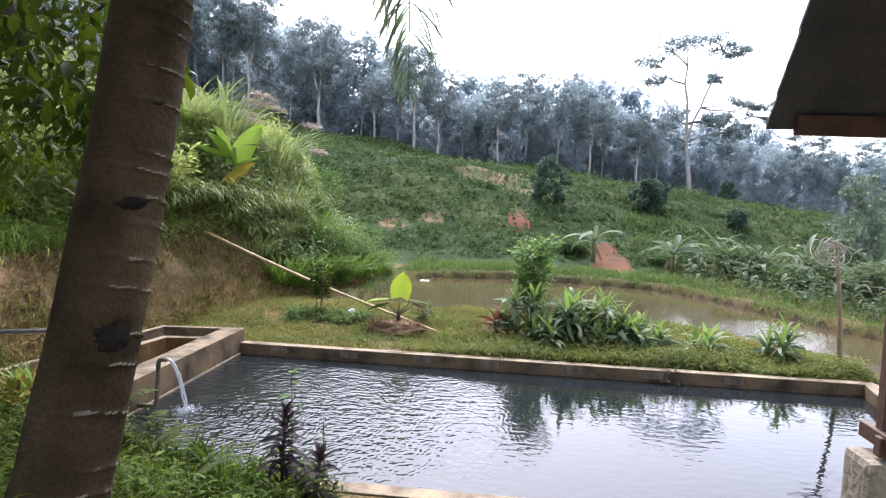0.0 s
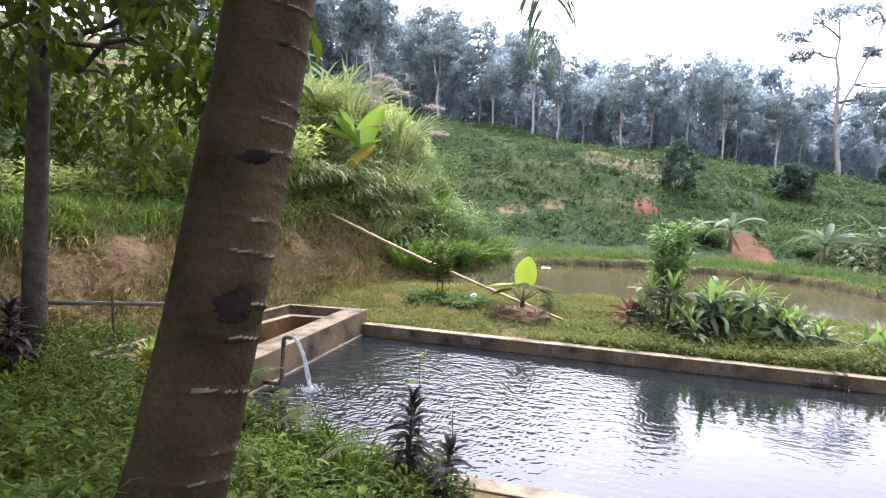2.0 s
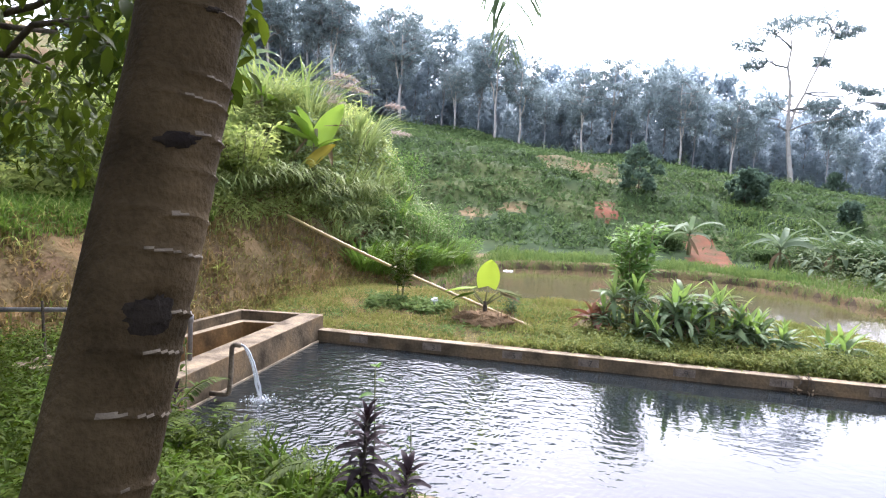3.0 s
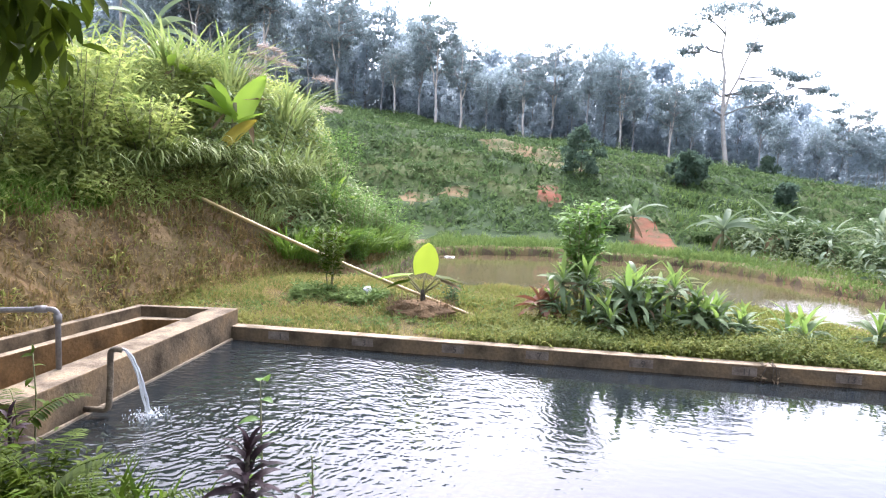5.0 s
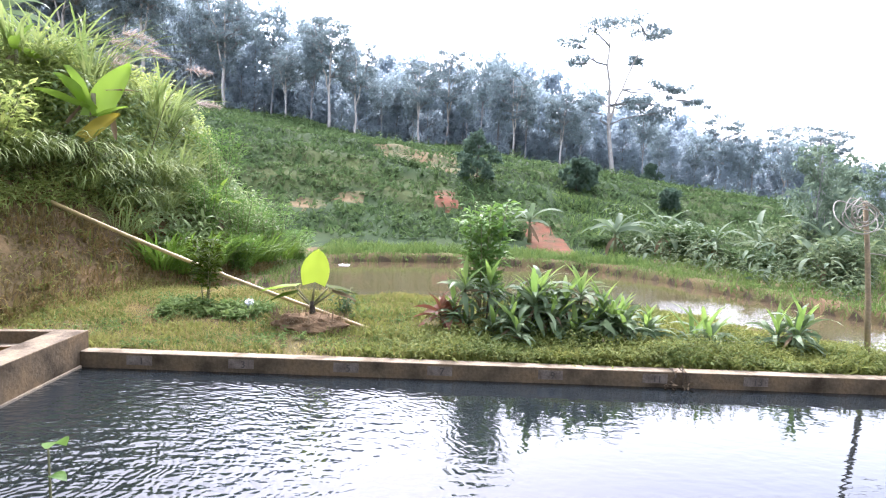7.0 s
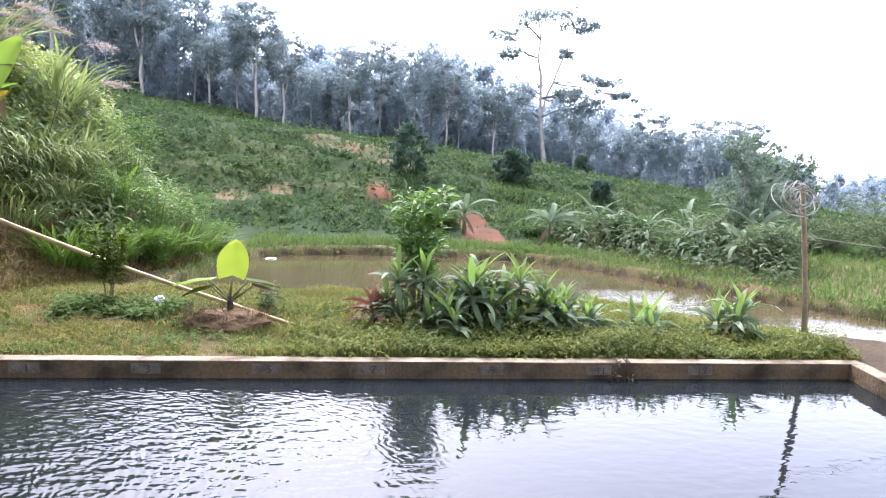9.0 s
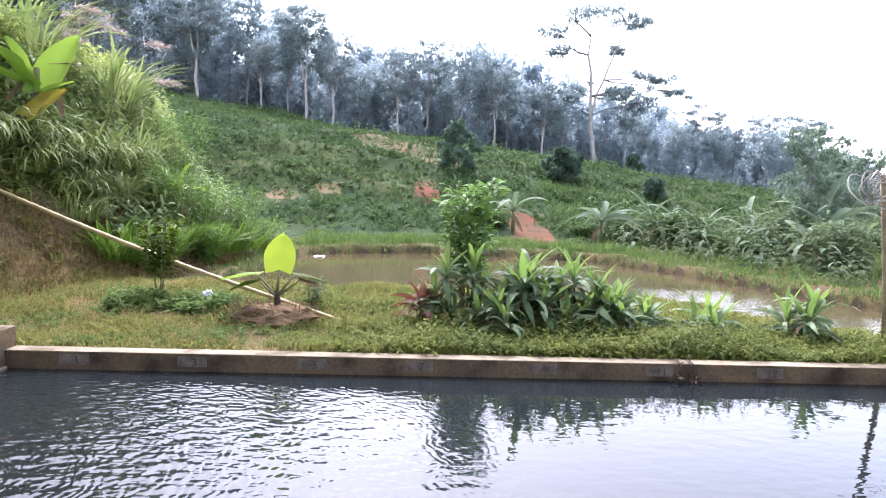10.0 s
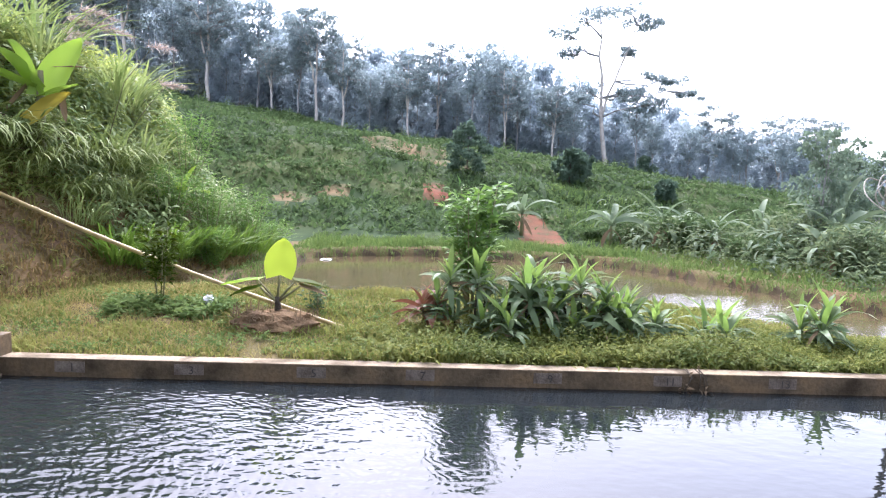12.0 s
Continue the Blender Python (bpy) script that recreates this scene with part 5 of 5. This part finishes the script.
for x, y, z, dx in ((-3.95, 14.1, 3.45, 0.5), (-3.95, 14.6, 2.95, 0.5), (-5.6, 14.8, 3.75, 0.2), (-5.35, 14.4, 3.55, 0.4), (-6.9, 14.9, 3.9, 0.2), (-5.7, 15.6, 4.30, 0.5), (-5.5, 15.7, 4.05, 0.5), (-5.95, 15.6, 4.15, 0.5)):
    th = tagged(new("grass_plume"), "pinkish feathery plume of tall cane grass", "grass plume")
    bx = x - 0.9
    v, t = many_tubes([([at_ground(bx, y), ((bx + x) / 2 - 0.1, y, z - 0.5), (x - 0.15, y, z)], [0.010, 0.007, 0.004])], 5)
    fast_mesh("stalk", v, t, M["stem"], th)
    n = 150 if z < 4.0 else 190
    big = 1.0 if z < 4.0 else 1.5
    f = rng.uniform(0, 1, n)
    pos = np.stack([x - 0.2 + 0.42 * big * f, y + rng.normal(0, 0.02, n), z + 0.06 - 0.05 * f - 0.25 * (big - 1) * f * f], -1)
    v, t = scatter(blade(0.06, 0.4), pos, rng.normal(0, 0.9, n), rng.normal(0.1, 0.5, n), rng.uniform(-1, 1, n), 0.17 * (0.5 + 0.5 * big) * (1.1 - 0.6 * f))
    fast_mesh("plume", v, t, LEAF["plume"], th)
leafy_shrub("bank_bush", at_ground(-6.4, 10.7), 2.1, 0.95, 1900, 0.17, LEAF["bankweed"], "light green leafy bush on the bank", 14, 0.05, 0.34)
leafy_shrub("bank_bush", at_ground(-5.9, 11.6), 1.2, 0.8, 1500, 0.15, LEAF["bankweed"], "light green leafy bush on the bank", 14, 0.05, 0.3)
leafy_shrub("bank_bush", at_ground(-7.2, 9.4), 1.9, 0.9, 2400, 0.14, LEAF["bankweed"], "light green feathery bush on the bank", 14, 0.05, 0.2)
leafy_shrub("bank_bush", at_ground(-7.3, 10.2), 1.7, 1.0, 2400, 0.11, LEAF["cane"], "leafy light green bush on the bank", 12, 0.1, 0.3)
leafy_shrub("bank_bush", at_ground(-8.6, 11.6), 2.2, 1.2, 2600, 0.12, LEAF["cane"], "leafy light green bush on the bank", 12, 0.1, 0.3)
leafy_shrub("bank_bush", at_ground(-9.6, 8.6), 2.6, 1.4, 1500, 0.2, LEAF["bush"], "dark green bush behind the bank", 12, 0.1, 0.35)
leafy_shrub("bank_bush", at_ground(-8.3, 6.9), 2.2, 1.2, 1400, 0.2, LEAF["bush"], "dark green bush behind the bank", 12, 0.1, 0.35)
leafy_shrub("bank_bush", at_ground(-10.5, 13.6), 3.2, 1.8, 1600, 0.22, LEAF["bush"], "dark green bush behind the bank", 12, 0.1, 0.35)
for x, y, h, key, label in ((-10.5, 10.5, 2.6, "cane", "light green leafy tree behind the bank"), (-9.4, 13.2, 1.9, "bankweed", "light green leafy tree behind the bank"), (-12.5, 8.5, 4.2, "bush", "dark green leafy tree behind the bank"), (-11.5, 5.5, 4.2, "bush", "dark green leafy tree behind the bank"), (-14.5, 9.5, 5.4, "bush", "dark green leafy tree behind the bank"), (-15.0, 5.0, 5.6, "bush", "dark green leafy tree behind the bank"), (-12.0, 2.0, 5.0, "bush", "dark green leafy tree behind the bank")):
    leafy_shrub("bank_tree", at_ground(x, y, -0.1), h, 0.42 * h, int(850 * h), 0.17, LEAF[key], label, 14, 0.1, 0.34)
skirt = tagged(new("dry_leaf_skirt"), "hanging dry brown leaves round an old stem", "dead leaves")
sx, sy = -6.9, 6.3
sg = float(ground(sx, sy))
v, t = many_tubes([([(sx, sy, sg - 0.1), (sx, sy, sg + 1.0), (sx + 0.03, sy, sg + 2.3)], [0.10, 0.09, 0.06])], 9)
fast_mesh("stem", v, t, M["wood"], skirt, smooth_shade=True)
n = 190
sa = rng.uniform(0, 6.28, n)
v, t = scatter(strap(4, 0.14, 0.5, 0.25, 0.6), np.stack([sx + 0.16 * np.cos(sa), sy + 0.16 * np.sin(sa), sg + rng.uniform(0.7, 2.2, n)], -1), sa + rng.normal(0, 0.4, n), rng.normal(-1.15, 0.25, n), rng.normal(0, 0.5, n), rng.uniform(0.35, 0.75, n))
tagged(fast_mesh("hanging_leaves", v, t, LEAF["dead"], skirt), kind="stuff")

# ---- beyond the field ----
FARB = "banana plants beyond the field"
for x, y, h, ll in ((3.15, 23.0, 1.6, 1.15), (5.5, 21.8, 1.5, 1.15), (6.7, 21.2, 1.7, 1.2), (8.6, 19.6, 1.6, 1.2), (9.3, 17.6, 1.7, 1.2), (10.2, 19.0, 2.0, 1.4), (8.0, 22.5, 1.4, 1.1), (8.4, 16.4, 1.2, 0.9), (7.6, 19.9, 1.1, 0.9)):
    banana_plant(at_ground(x, y), h * rng.uniform(0.85, 1.05), int(rng.integers(8, 11)), ll * 1.1, LEAF["far_banana"], "banana plant with ragged leaves beyond the field", rng.uniform(0.12, 0.17), rng.uniform(0, 6), 2, FARB, 0.45, rng.uniform(0.8, 1.2))
for x, y, h, r, key in ((7.3, 20.6, 1.0, 0.9, "crop"), (8.3, 20.6, 1.1, 0.9, "weed"), (7.9, 18.4, 1.0, 0.8, "crop"), (9.0, 18.6, 1.2, 1.0, "bush"), (8.8, 16.2, 1.2, 0.9, "weed"), (10.4, 17.4, 1.5, 1.1, "bush"), (9.5, 14.8, 1.3, 0.9, "weed"), (11.2, 14.8, 1.5, 1.1, "bush"), (10.6, 13.6, 1.2, 0.8, "crop"), (12.8, 14.6, 1.8, 1.2, "bush"), (13.0, 18.0, 2.2, 1.5, "bush"), (15, 20, 2.6, 1.8, "bush"), (12, 20.5, 2.0, 1.4, "crop"), (6.4, 22.4, 0.9, 0.8, "crop"), (17, 18, 3.0, 1.8, "bush"), (14.6, 15.6, 2.0, 1.3, "bush"), (2.6, 23.8, 0.8, 0.6, "crop"), (19, 22, 3.0, 2.0, "bush"), (17, 26, 3.0, 2.0, "bush"), (21, 30, 3.0, 2.2, "crop"), (24, 26, 3.6, 2.4, "bush"), (8.3, 17.2, 1.0, 0.9, "crop"), (9.3, 16.8, 1.2, 1.0, "bush"), (9.9, 19.2, 1.5, 1.2, "crop"), (11.0, 18.8, 1.6, 1.2, "crop"), (10.6, 15.0, 1.3, 1.0, "crop"), (11.8, 13.4, 1.4, 1.0, "bush"), (13.6, 16.4, 1.9, 1.3, "crop"), (13.8, 13.4, 1.6, 1.2, "crop"), (7.2, 21.8, 1.0, 0.9, "bush"), (5.6, 23.4, 0.8, 0.7, "crop"), (14.0, 21.5, 2.2, 1.6, "bush"), (10.0, 22.5, 1.4, 1.3, "crop")):
    h *= rng.uniform(0.5, 1.35)
    if rng.uniform(0, 1) < 0.3:
        continue
    if (x > 0.70 * (y - 3.4) and math.hypot(x, y - 3.4) < 21) or y < 15.3:
        continue
    leafy_shrub("field_bush", at_ground(x, y, -0.1), h, r * 1.15, int(1000 + 400 * r), (0.14 + 0.03 * r) * rng.uniform(0.8, 1.3), LEAF["field" if key != "crop" else "crop"], "leafy green bush beyond the flooded field", 10, 0.05, 0.4)
undergrowth("field_edge_growth", 260, (5.5, 17, 12, 24), lambda x, y: (bund_d(x, y) > 0.9) & (bund_d(x, y) < 6.5) & off_scars(x, y) & (x > 5.2) & (x < 0.72 * (y - 3.4)), LEAF["far_banana"], 0.4, 1.6, 0.36, "long pale leaves and stalks crowding beyond the field", 7, strap(5, 0.20, 1.0, 0.2, 0.5))
undergrowth("field_edge_weeds", 1500, (5.5, 18, 12, 24), lambda x, y: (bund_d(x, y) > 0.8) & (bund_d(x, y) < 7.0) & off_scars(x, y) & (x > 5.2) & (x < 0.74 * (y - 3.4)), LEAF["field"], 0.2, 1.6, 0.15, "light green weeds beyond the flooded field", 10)
# ---- trees on the hill ----
def hill_tree(name, height, trunk_r, tiers, per, size, mat, bark, label, spread_w, crown_from, flat, umbrella=0.0):
    """A slim trunk, forking limbs and a broken crown of many leaf clusters."""
    th = tagged(new(name), label, "tree")
    lean = rng.normal(0, 0.03 * height, 2)
    top = Vector((lean[0], lean[1], height * 0.92))
    v, t = many_tubes([limb((0, 0, -0.3), top, trunk_r, trunk_r * 0.3, 0.004 * height, 8)], 8)
    fast_mesh("trunk", v, t, bark, th, smooth_shade=True)
    centres, radii, paths = [], [], []
    stems = [(Vector((0, 0, 0)), top)]
    if umbrella > 0.9:
        low = Vector((0, 0, 0)).lerp(top, 0.5)
        side = rng.uniform(0, 6.28)
        high = top + Vector((0.14 * height * math.cos(side), 0.14 * height * math.sin(side), -0.04 * height))
        v, t = many_tubes([limb(low, high, trunk_r * 0.6, trunk_r * 0.2, 0.012 * height, 6)], 7)
        fast_mesh("trunk", v, t, bark, th, smooth_shade=True)
        stems.append((low * 2 - high, high))
    for i in range(tiers):
        f = crown_from + (1 - crown_from) * (i + rng.uniform(0, 1)) / tiers
        a = i * 2.4 + rng.uniform(0, 0.8)
        reach = spread_w * height * rng.uniform(0.35, 1.0) * (umbrella * (0.35 + 0.65 * (f - crown_from) / (1 - crown_from)) + (1 - umbrella) * math.sin(math.pi * min(1, 0.25 + 0.7 * (f - crown_from) / (1 - crown_from))))
        foot, head = stems[i % len(stems)]
        root = foot.lerp(head, max(0.1, f - 0.16 - 0.06 * umbrella))
        tip = Vector((root.x + reach * math.cos(a), root.y + reach * math.sin(a), height * f))
        p, r = limb(root, tip, trunk_r * 0.28, trunk_r * 0.07, 0.02 * height, 4)
        paths.append((p, r))
        for q in (tip, p[3]):
            centres.append((q.x + rng.normal(0, 0.1), q.y + rng.normal(0, 0.1), q.z + 0.1))
            w = height * rng.uniform(0.035, 0.085)
            radii.append((w * 1.3, w * 1.3, w * flat))
    v, t = many_tubes(paths, 3)
    tagged(fast_mesh("branch_work", v, t, bark, th), kind="stuff")
    leaf_cloud(centres, radii, per, size, mat, th, "crown", -0.3, 0.55, 1.0, shape=kite(0.62))
    return th


def plated_tree(height, trunk_r, forks, plates, mat, label, per=190, size=0.19):
    """A tall bare trunk that forks, with thin limbs out to flat plates of small leaves."""
    th = tagged(new("sengon_tree"), label, "tree")
    stems = []
    for k, (fx, fy, fz) in enumerate(forks):
        low = Vector((0, 0, -0.3)) if k == 0 else Vector(stems[0][0][3])
        p, r = limb(low, (fx, fy, fz), trunk_r * (1 if k == 0 else 0.55), trunk_r * 0.22, 0.008 * height, 8)
        stems.append((p, r))
        v, t = many_tubes([(p, r)], 8)
        fast_mesh("trunk", v, t, M["pale_bark"], th, smooth_shade=True)
    paths, centres, radii = [], [], []
    for px, py, pz, pr in plates:
        tip = Vector((px, py, pz))
        joint = min((q for p, r in stems for q in p[3:] if q.z < pz + 0.2), key=lambda q: (q - tip).length + 0.6 * abs(pz - q.z - 1.2), default=stems[0][0][4])
        p, r = limb(joint, tip, trunk_r * 0.42, trunk_r * 0.20, 0.014 * height, 4)
        paths.append((p, r))
        for k in range(6):
            a = k * 1.05 + rng.uniform(0, 0.7)
            end = tip + Vector((math.cos(a), math.sin(a), rng.uniform(-0.5, 0.45))) * pr * rng.uniform(0.5, 1.3)
            paths.append(([p[3], end], [trunk_r * 0.20, trunk_r * 0.10]))
            centres.append(tuple(end))
            w = pr * rng.uniform(0.35, 0.65)
            radii.append((w, w, w * rng.uniform(0.4, 0.9)))
        centres.append(tuple(tip))
        radii.append((pr * 0.7, pr * 0.7, pr * 0.45))
    v, t = many_tubes(paths, 4)
    tagged(fast_mesh("branch_work", v, t, M["dim_bark"], th), kind="stuff")
    leaf_cloud(centres, radii, per // 4, size, mat, th, "crown", -0.3, 0.5, 0.9, shape=kite(0.62))
    return th


tall = plated_tree(11.6, 0.19, ((-0.9, 0.3, 11.0), (1.6, -0.2, 10.4)), ((-3.3, 0.4, 9.7, 0.9), (-2.2, -0.8, 10.6, 1.0), (-0.9, 0.6, 11.4, 1.2), (0.6, -0.4, 11.3, 1.2), (2.0, 0.5, 11.0, 1.0), (2.7, -0.3, 10.5, 0.8), (-3.0, 0.2, 8.3, 0.8), (-1.4, 0.8, 5.9, 1.0), (-2.3, -0.6, 5.1, 0.7), (1.3, 0.3, 8.6, 0.6), (0.9, -1.0, 5.6, 0.7), (3.5, 0.7, 7.1, 0.8), (5.6, -0.2, 5.8, 0.7), (4.6, 0.4, 6.6, 0.7), (3.2, -0.8, 4.9, 0.8), (2.1, 0.9, 6.0, 0.7)), LEAF["hazed_tall_tree"], "tall pale forked tree with flat open leaf tiers", 320)
tall.location = (13.2, 50.0, float(ground(13.2, 50.0)) - 0.05)
tagged(tall, group="tall trees on the ridge")


def open_plates(height, count, wide):
    out = []
    for i in range(count):
        f = (i + rng.uniform(0, 1)) / count
        a, r = i * 2.4 + rng.uniform(0, 1), wide * height * (0.25 + 0.75 * math.sqrt(rng.uniform(0.05, 1)))
        out.append((r * math.cos(a), r * math.sin(a), height * (0.50 + 0.48 * f), height * rng.uniform(0.05, 0.085)))
    return out


SENGON = [plated_tree(10.0, 0.15, ((0.3, 0.2, 9.4), (-1.2, 0.5, 8.6)), open_plates(10.0, 20, 0.20), LEAF["hazed_tall_tree"], "tall slim tree with pale trunk and flat open crown") for _ in range(3)]
MIDDLE = [hill_tree("hill_tree", 7.0, 0.07, 22, 40, 0.25, LEAF["forest"], M["dim_bark"], "slim hillside tree, its broken grey-green crown paled for haze", 0.25, 0.52, 0.35, 0.7) for _ in range(4)]
DENSE = [hill_tree("forest_tree", 7.0, 0.07, 34, 34, 0.36, LEAF["hazed_forest"], M["dim_bark"], "dense ridge forest tree, its leaves paled blue for haze", 0.36, 0.06, 0.8) for _ in range(3)]
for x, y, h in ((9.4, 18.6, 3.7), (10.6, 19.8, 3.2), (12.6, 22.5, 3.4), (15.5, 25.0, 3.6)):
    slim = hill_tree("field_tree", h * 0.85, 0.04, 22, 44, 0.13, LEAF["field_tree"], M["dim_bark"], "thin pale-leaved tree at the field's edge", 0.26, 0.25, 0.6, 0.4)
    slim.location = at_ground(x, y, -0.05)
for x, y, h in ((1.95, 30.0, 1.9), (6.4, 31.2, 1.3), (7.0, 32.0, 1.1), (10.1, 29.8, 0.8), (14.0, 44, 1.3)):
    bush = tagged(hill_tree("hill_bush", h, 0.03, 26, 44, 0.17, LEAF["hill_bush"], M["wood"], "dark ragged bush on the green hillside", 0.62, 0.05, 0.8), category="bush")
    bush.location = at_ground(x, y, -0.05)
used = set()
SKYLINE = ((-70, -34, -27, -21, -14.6, -10.6, -6.4, -2.2, 2.1, 6.5, 10.1, 15.8, 20.6, 25.5, 30.5, 35.8, 41, 70), (22, 20, 19, 18, 15.7, 14.5, 13.3, 12.7, 12.6, 12.4, 11.8, 9.6, 8.8, 7.4, 6.8, 5.2, 4.2, 4.0))


def room(x, y):
    """Height from the ground up to the forest's skyline."""
    k = (y - 3.4) / 51.6
    return (np.interp(x / k, *SKYLINE) - 1.5) * k + 1.5 - float(ground(x, y))


def plant(kinds, x, y, tall_m, full, group):
    """A copy of one of the kinds (full metres high), made tall_m high."""
    src = kinds[int(rng.integers(0, len(kinds)))]
    s = tall_m / full
    m = Matrix.Translation((x, y, float(ground(x, y)) - 0.1)) @ Matrix.Rotation(rng.uniform(0, 6.28), 4, "Z") @ Matrix.Diagonal((s, s, s, 1))
    if src.name in used:
        ob = copy_thing(src, Matrix.Identity(4))
    else:
        ob = src
        used.add(src.name)
    ob.matrix_basis = m
    tagged(ob, group=group)


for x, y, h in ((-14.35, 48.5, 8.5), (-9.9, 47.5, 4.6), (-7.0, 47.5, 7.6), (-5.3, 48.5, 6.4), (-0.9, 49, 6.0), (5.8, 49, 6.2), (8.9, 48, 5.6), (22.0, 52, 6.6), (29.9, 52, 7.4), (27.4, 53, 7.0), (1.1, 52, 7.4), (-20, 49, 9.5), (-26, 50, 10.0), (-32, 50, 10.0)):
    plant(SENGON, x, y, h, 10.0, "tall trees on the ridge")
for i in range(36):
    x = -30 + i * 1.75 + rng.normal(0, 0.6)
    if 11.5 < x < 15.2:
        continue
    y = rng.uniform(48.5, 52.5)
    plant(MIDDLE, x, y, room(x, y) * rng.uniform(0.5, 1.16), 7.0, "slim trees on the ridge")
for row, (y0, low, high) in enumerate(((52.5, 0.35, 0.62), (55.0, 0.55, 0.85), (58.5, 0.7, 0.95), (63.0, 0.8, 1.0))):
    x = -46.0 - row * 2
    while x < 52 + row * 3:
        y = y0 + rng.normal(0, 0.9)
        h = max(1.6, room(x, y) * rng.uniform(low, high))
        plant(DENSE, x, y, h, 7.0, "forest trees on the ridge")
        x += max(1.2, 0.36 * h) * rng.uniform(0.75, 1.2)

# ---- shelter beside the path ----
shelter = tagged(new("shelter"), "open timber shelter with a steep dark roof by the pond", "shelter")
RX0, RX1, EY, EZ, SLOPE = 1.88, 5.0, 4.80, 2.58, 1.27
RIDGE_Y = 3.70
RZ = EZ + SLOPE * (EY - RIDGE_Y)
courses = 9
for side in (1, -1):
    for i in range(courses):
        f0, f1 = i / courses, (i + 1.25) / courses
        y0, y1 = EY - (EY - RIDGE_Y) * f0, EY - (EY - RIDGE_Y) * min(f1, 1.0)
        z0, z1 = EZ + SLOPE * (EY - y0), EZ + SLOPE * (EY - y1)
        if side < 0:
            y0, y1 = 2 * RIDGE_Y - y0, 2 * RIDGE_Y - y1
        xs2 = np.linspace(RX0, RX1, 15)
        vs, fs = [], []
        for k, x in enumerate(xs2):
            w = rng.normal(0, 0.006)
            vs += [(x, y0, z0 + w), (x, y1, z1 - 0.02 + w), (x, y1, z1 + 0.015 + w), (x, y0, z0 + 0.035 + w)]
        for k in range(len(xs2) - 1):
            for c in range(4):
                d2 = (c + 1) % 4
                fs.append((k * 4 + c, k * 4 + d2, k * 4 + 4 + d2, k * 4 + 4 + c))
        fs += [(0, 3, 2, 1), tuple(len(vs) - 4 + c for c in range(4))]
        mesh_object("roof_course", vs, fs, M["shingle"], shelter)


def beam(name, a, b, w, h, mat=None):
    """A squared timber from a to b."""
    a, b = Vector(a), Vector(b)
    d = (b - a).normalized()
    up = Vector((0, 0, 1)) if abs(d.z) < 0.9 else Vector((0, 1, 0))
    s2 = d.cross(up).normalized()
    u2 = s2.cross(d)
    bm = bmesh.new()
    ring = [[bm.verts.new(p + s2 * (w / 2 * i) + u2 * (h / 2 * j)) for i, j in ((-1, -1), (1, -1), (1, 1), (-1, 1))] for p in (a, b)]
    bm.faces.new(ring[0])
    bm.faces.new(ring[1])
    for i in range(4):
        bm.faces.new((ring[0][i], ring[0][(i + 1) % 4], ring[1][(i + 1) % 4], ring[1][i]))
    bmesh.ops.recalc_face_normals(bm, faces=bm.faces)
    bmesh.ops.bevel(bm, geom=list(bm.edges), offset=min(w, h) * 0.08, segments=1, affect="EDGES")
    return part(name, bm, mat or M["timber"], shelter)


for px, py in ((2.69, 4.72), (4.6, 4.72), (2.69, 2.75), (4.6, 2.75)):
    g = float(ground(px, py))
    beam("post", (px, py, 0.62), (px, py, 2.66), 0.085, 0.085)
    part("pedestal", prism([(px - 0.16, py - 0.16), (px + 0.16, py - 0.16), (px + 0.16, py + 0.16), (px - 0.16, py + 0.16)], min(g, 0) - 0.3, 0.62, 0.05), M["stone"], shelter)
beam("plate_beam", (RX0 + 0.14, 4.72, 2.60), (RX1, 4.72, 2.60), 0.06, 0.12)
beam("plate_beam", (RX0 + 0.14, 2.68, 2.60), (RX1, 2.68, 2.60), 0.06, 0.12)
beam("rail", (2.60, 4.66, 1.43), (4.7, 4.66, 1.43), 0.03, 0.09)
beam("bench_beam", (2.60, 4.64, 0.70), (4.7, 4.64, 0.70), 0.07, 0.12)
beam("bench_beam", (2.66, 4.90, 0.73), (2.66, 2.6, 0.73), 0.07, 0.10)
for k in range(4):
    x = RX0 + 0.95 + k * 0.6
    beam("rafter", (x, EY - 0.05, EZ - 0.02), (x, RIDGE_Y + 0.02, RZ - 0.10), 0.04, 0.06)
    beam("rafter", (x, 2 * RIDGE_Y - EY + 0.05, EZ - 0.02), (x, RIDGE_Y - 0.02, RZ - 0.10), 0.04, 0.06)
# Added trees out of view, which keep low sky light off the palm trunk.
for gxp, gyp in ((-7.5, -3.0), (-5.0, -4.5), (-2.5, -5.5), (0.5, -6.0), (3.5, -5.5), (6.5, -4.0), (-8.5, 0.0), (8.5, -1.0)):
    h = rng.uniform(4.6, 6.0)
    tagged(leafy_shrub("light_screen_tree", at_ground(gxp, gyp, -0.1), h, 0.4 * h, 2600, 0.22, LEAF["bush"], "dark green leafy tree added unseen behind the path to block light", 14, 0.15, 0.4), category="tree", group="trees standing behind the path")
bpy.context.view_layer.update()
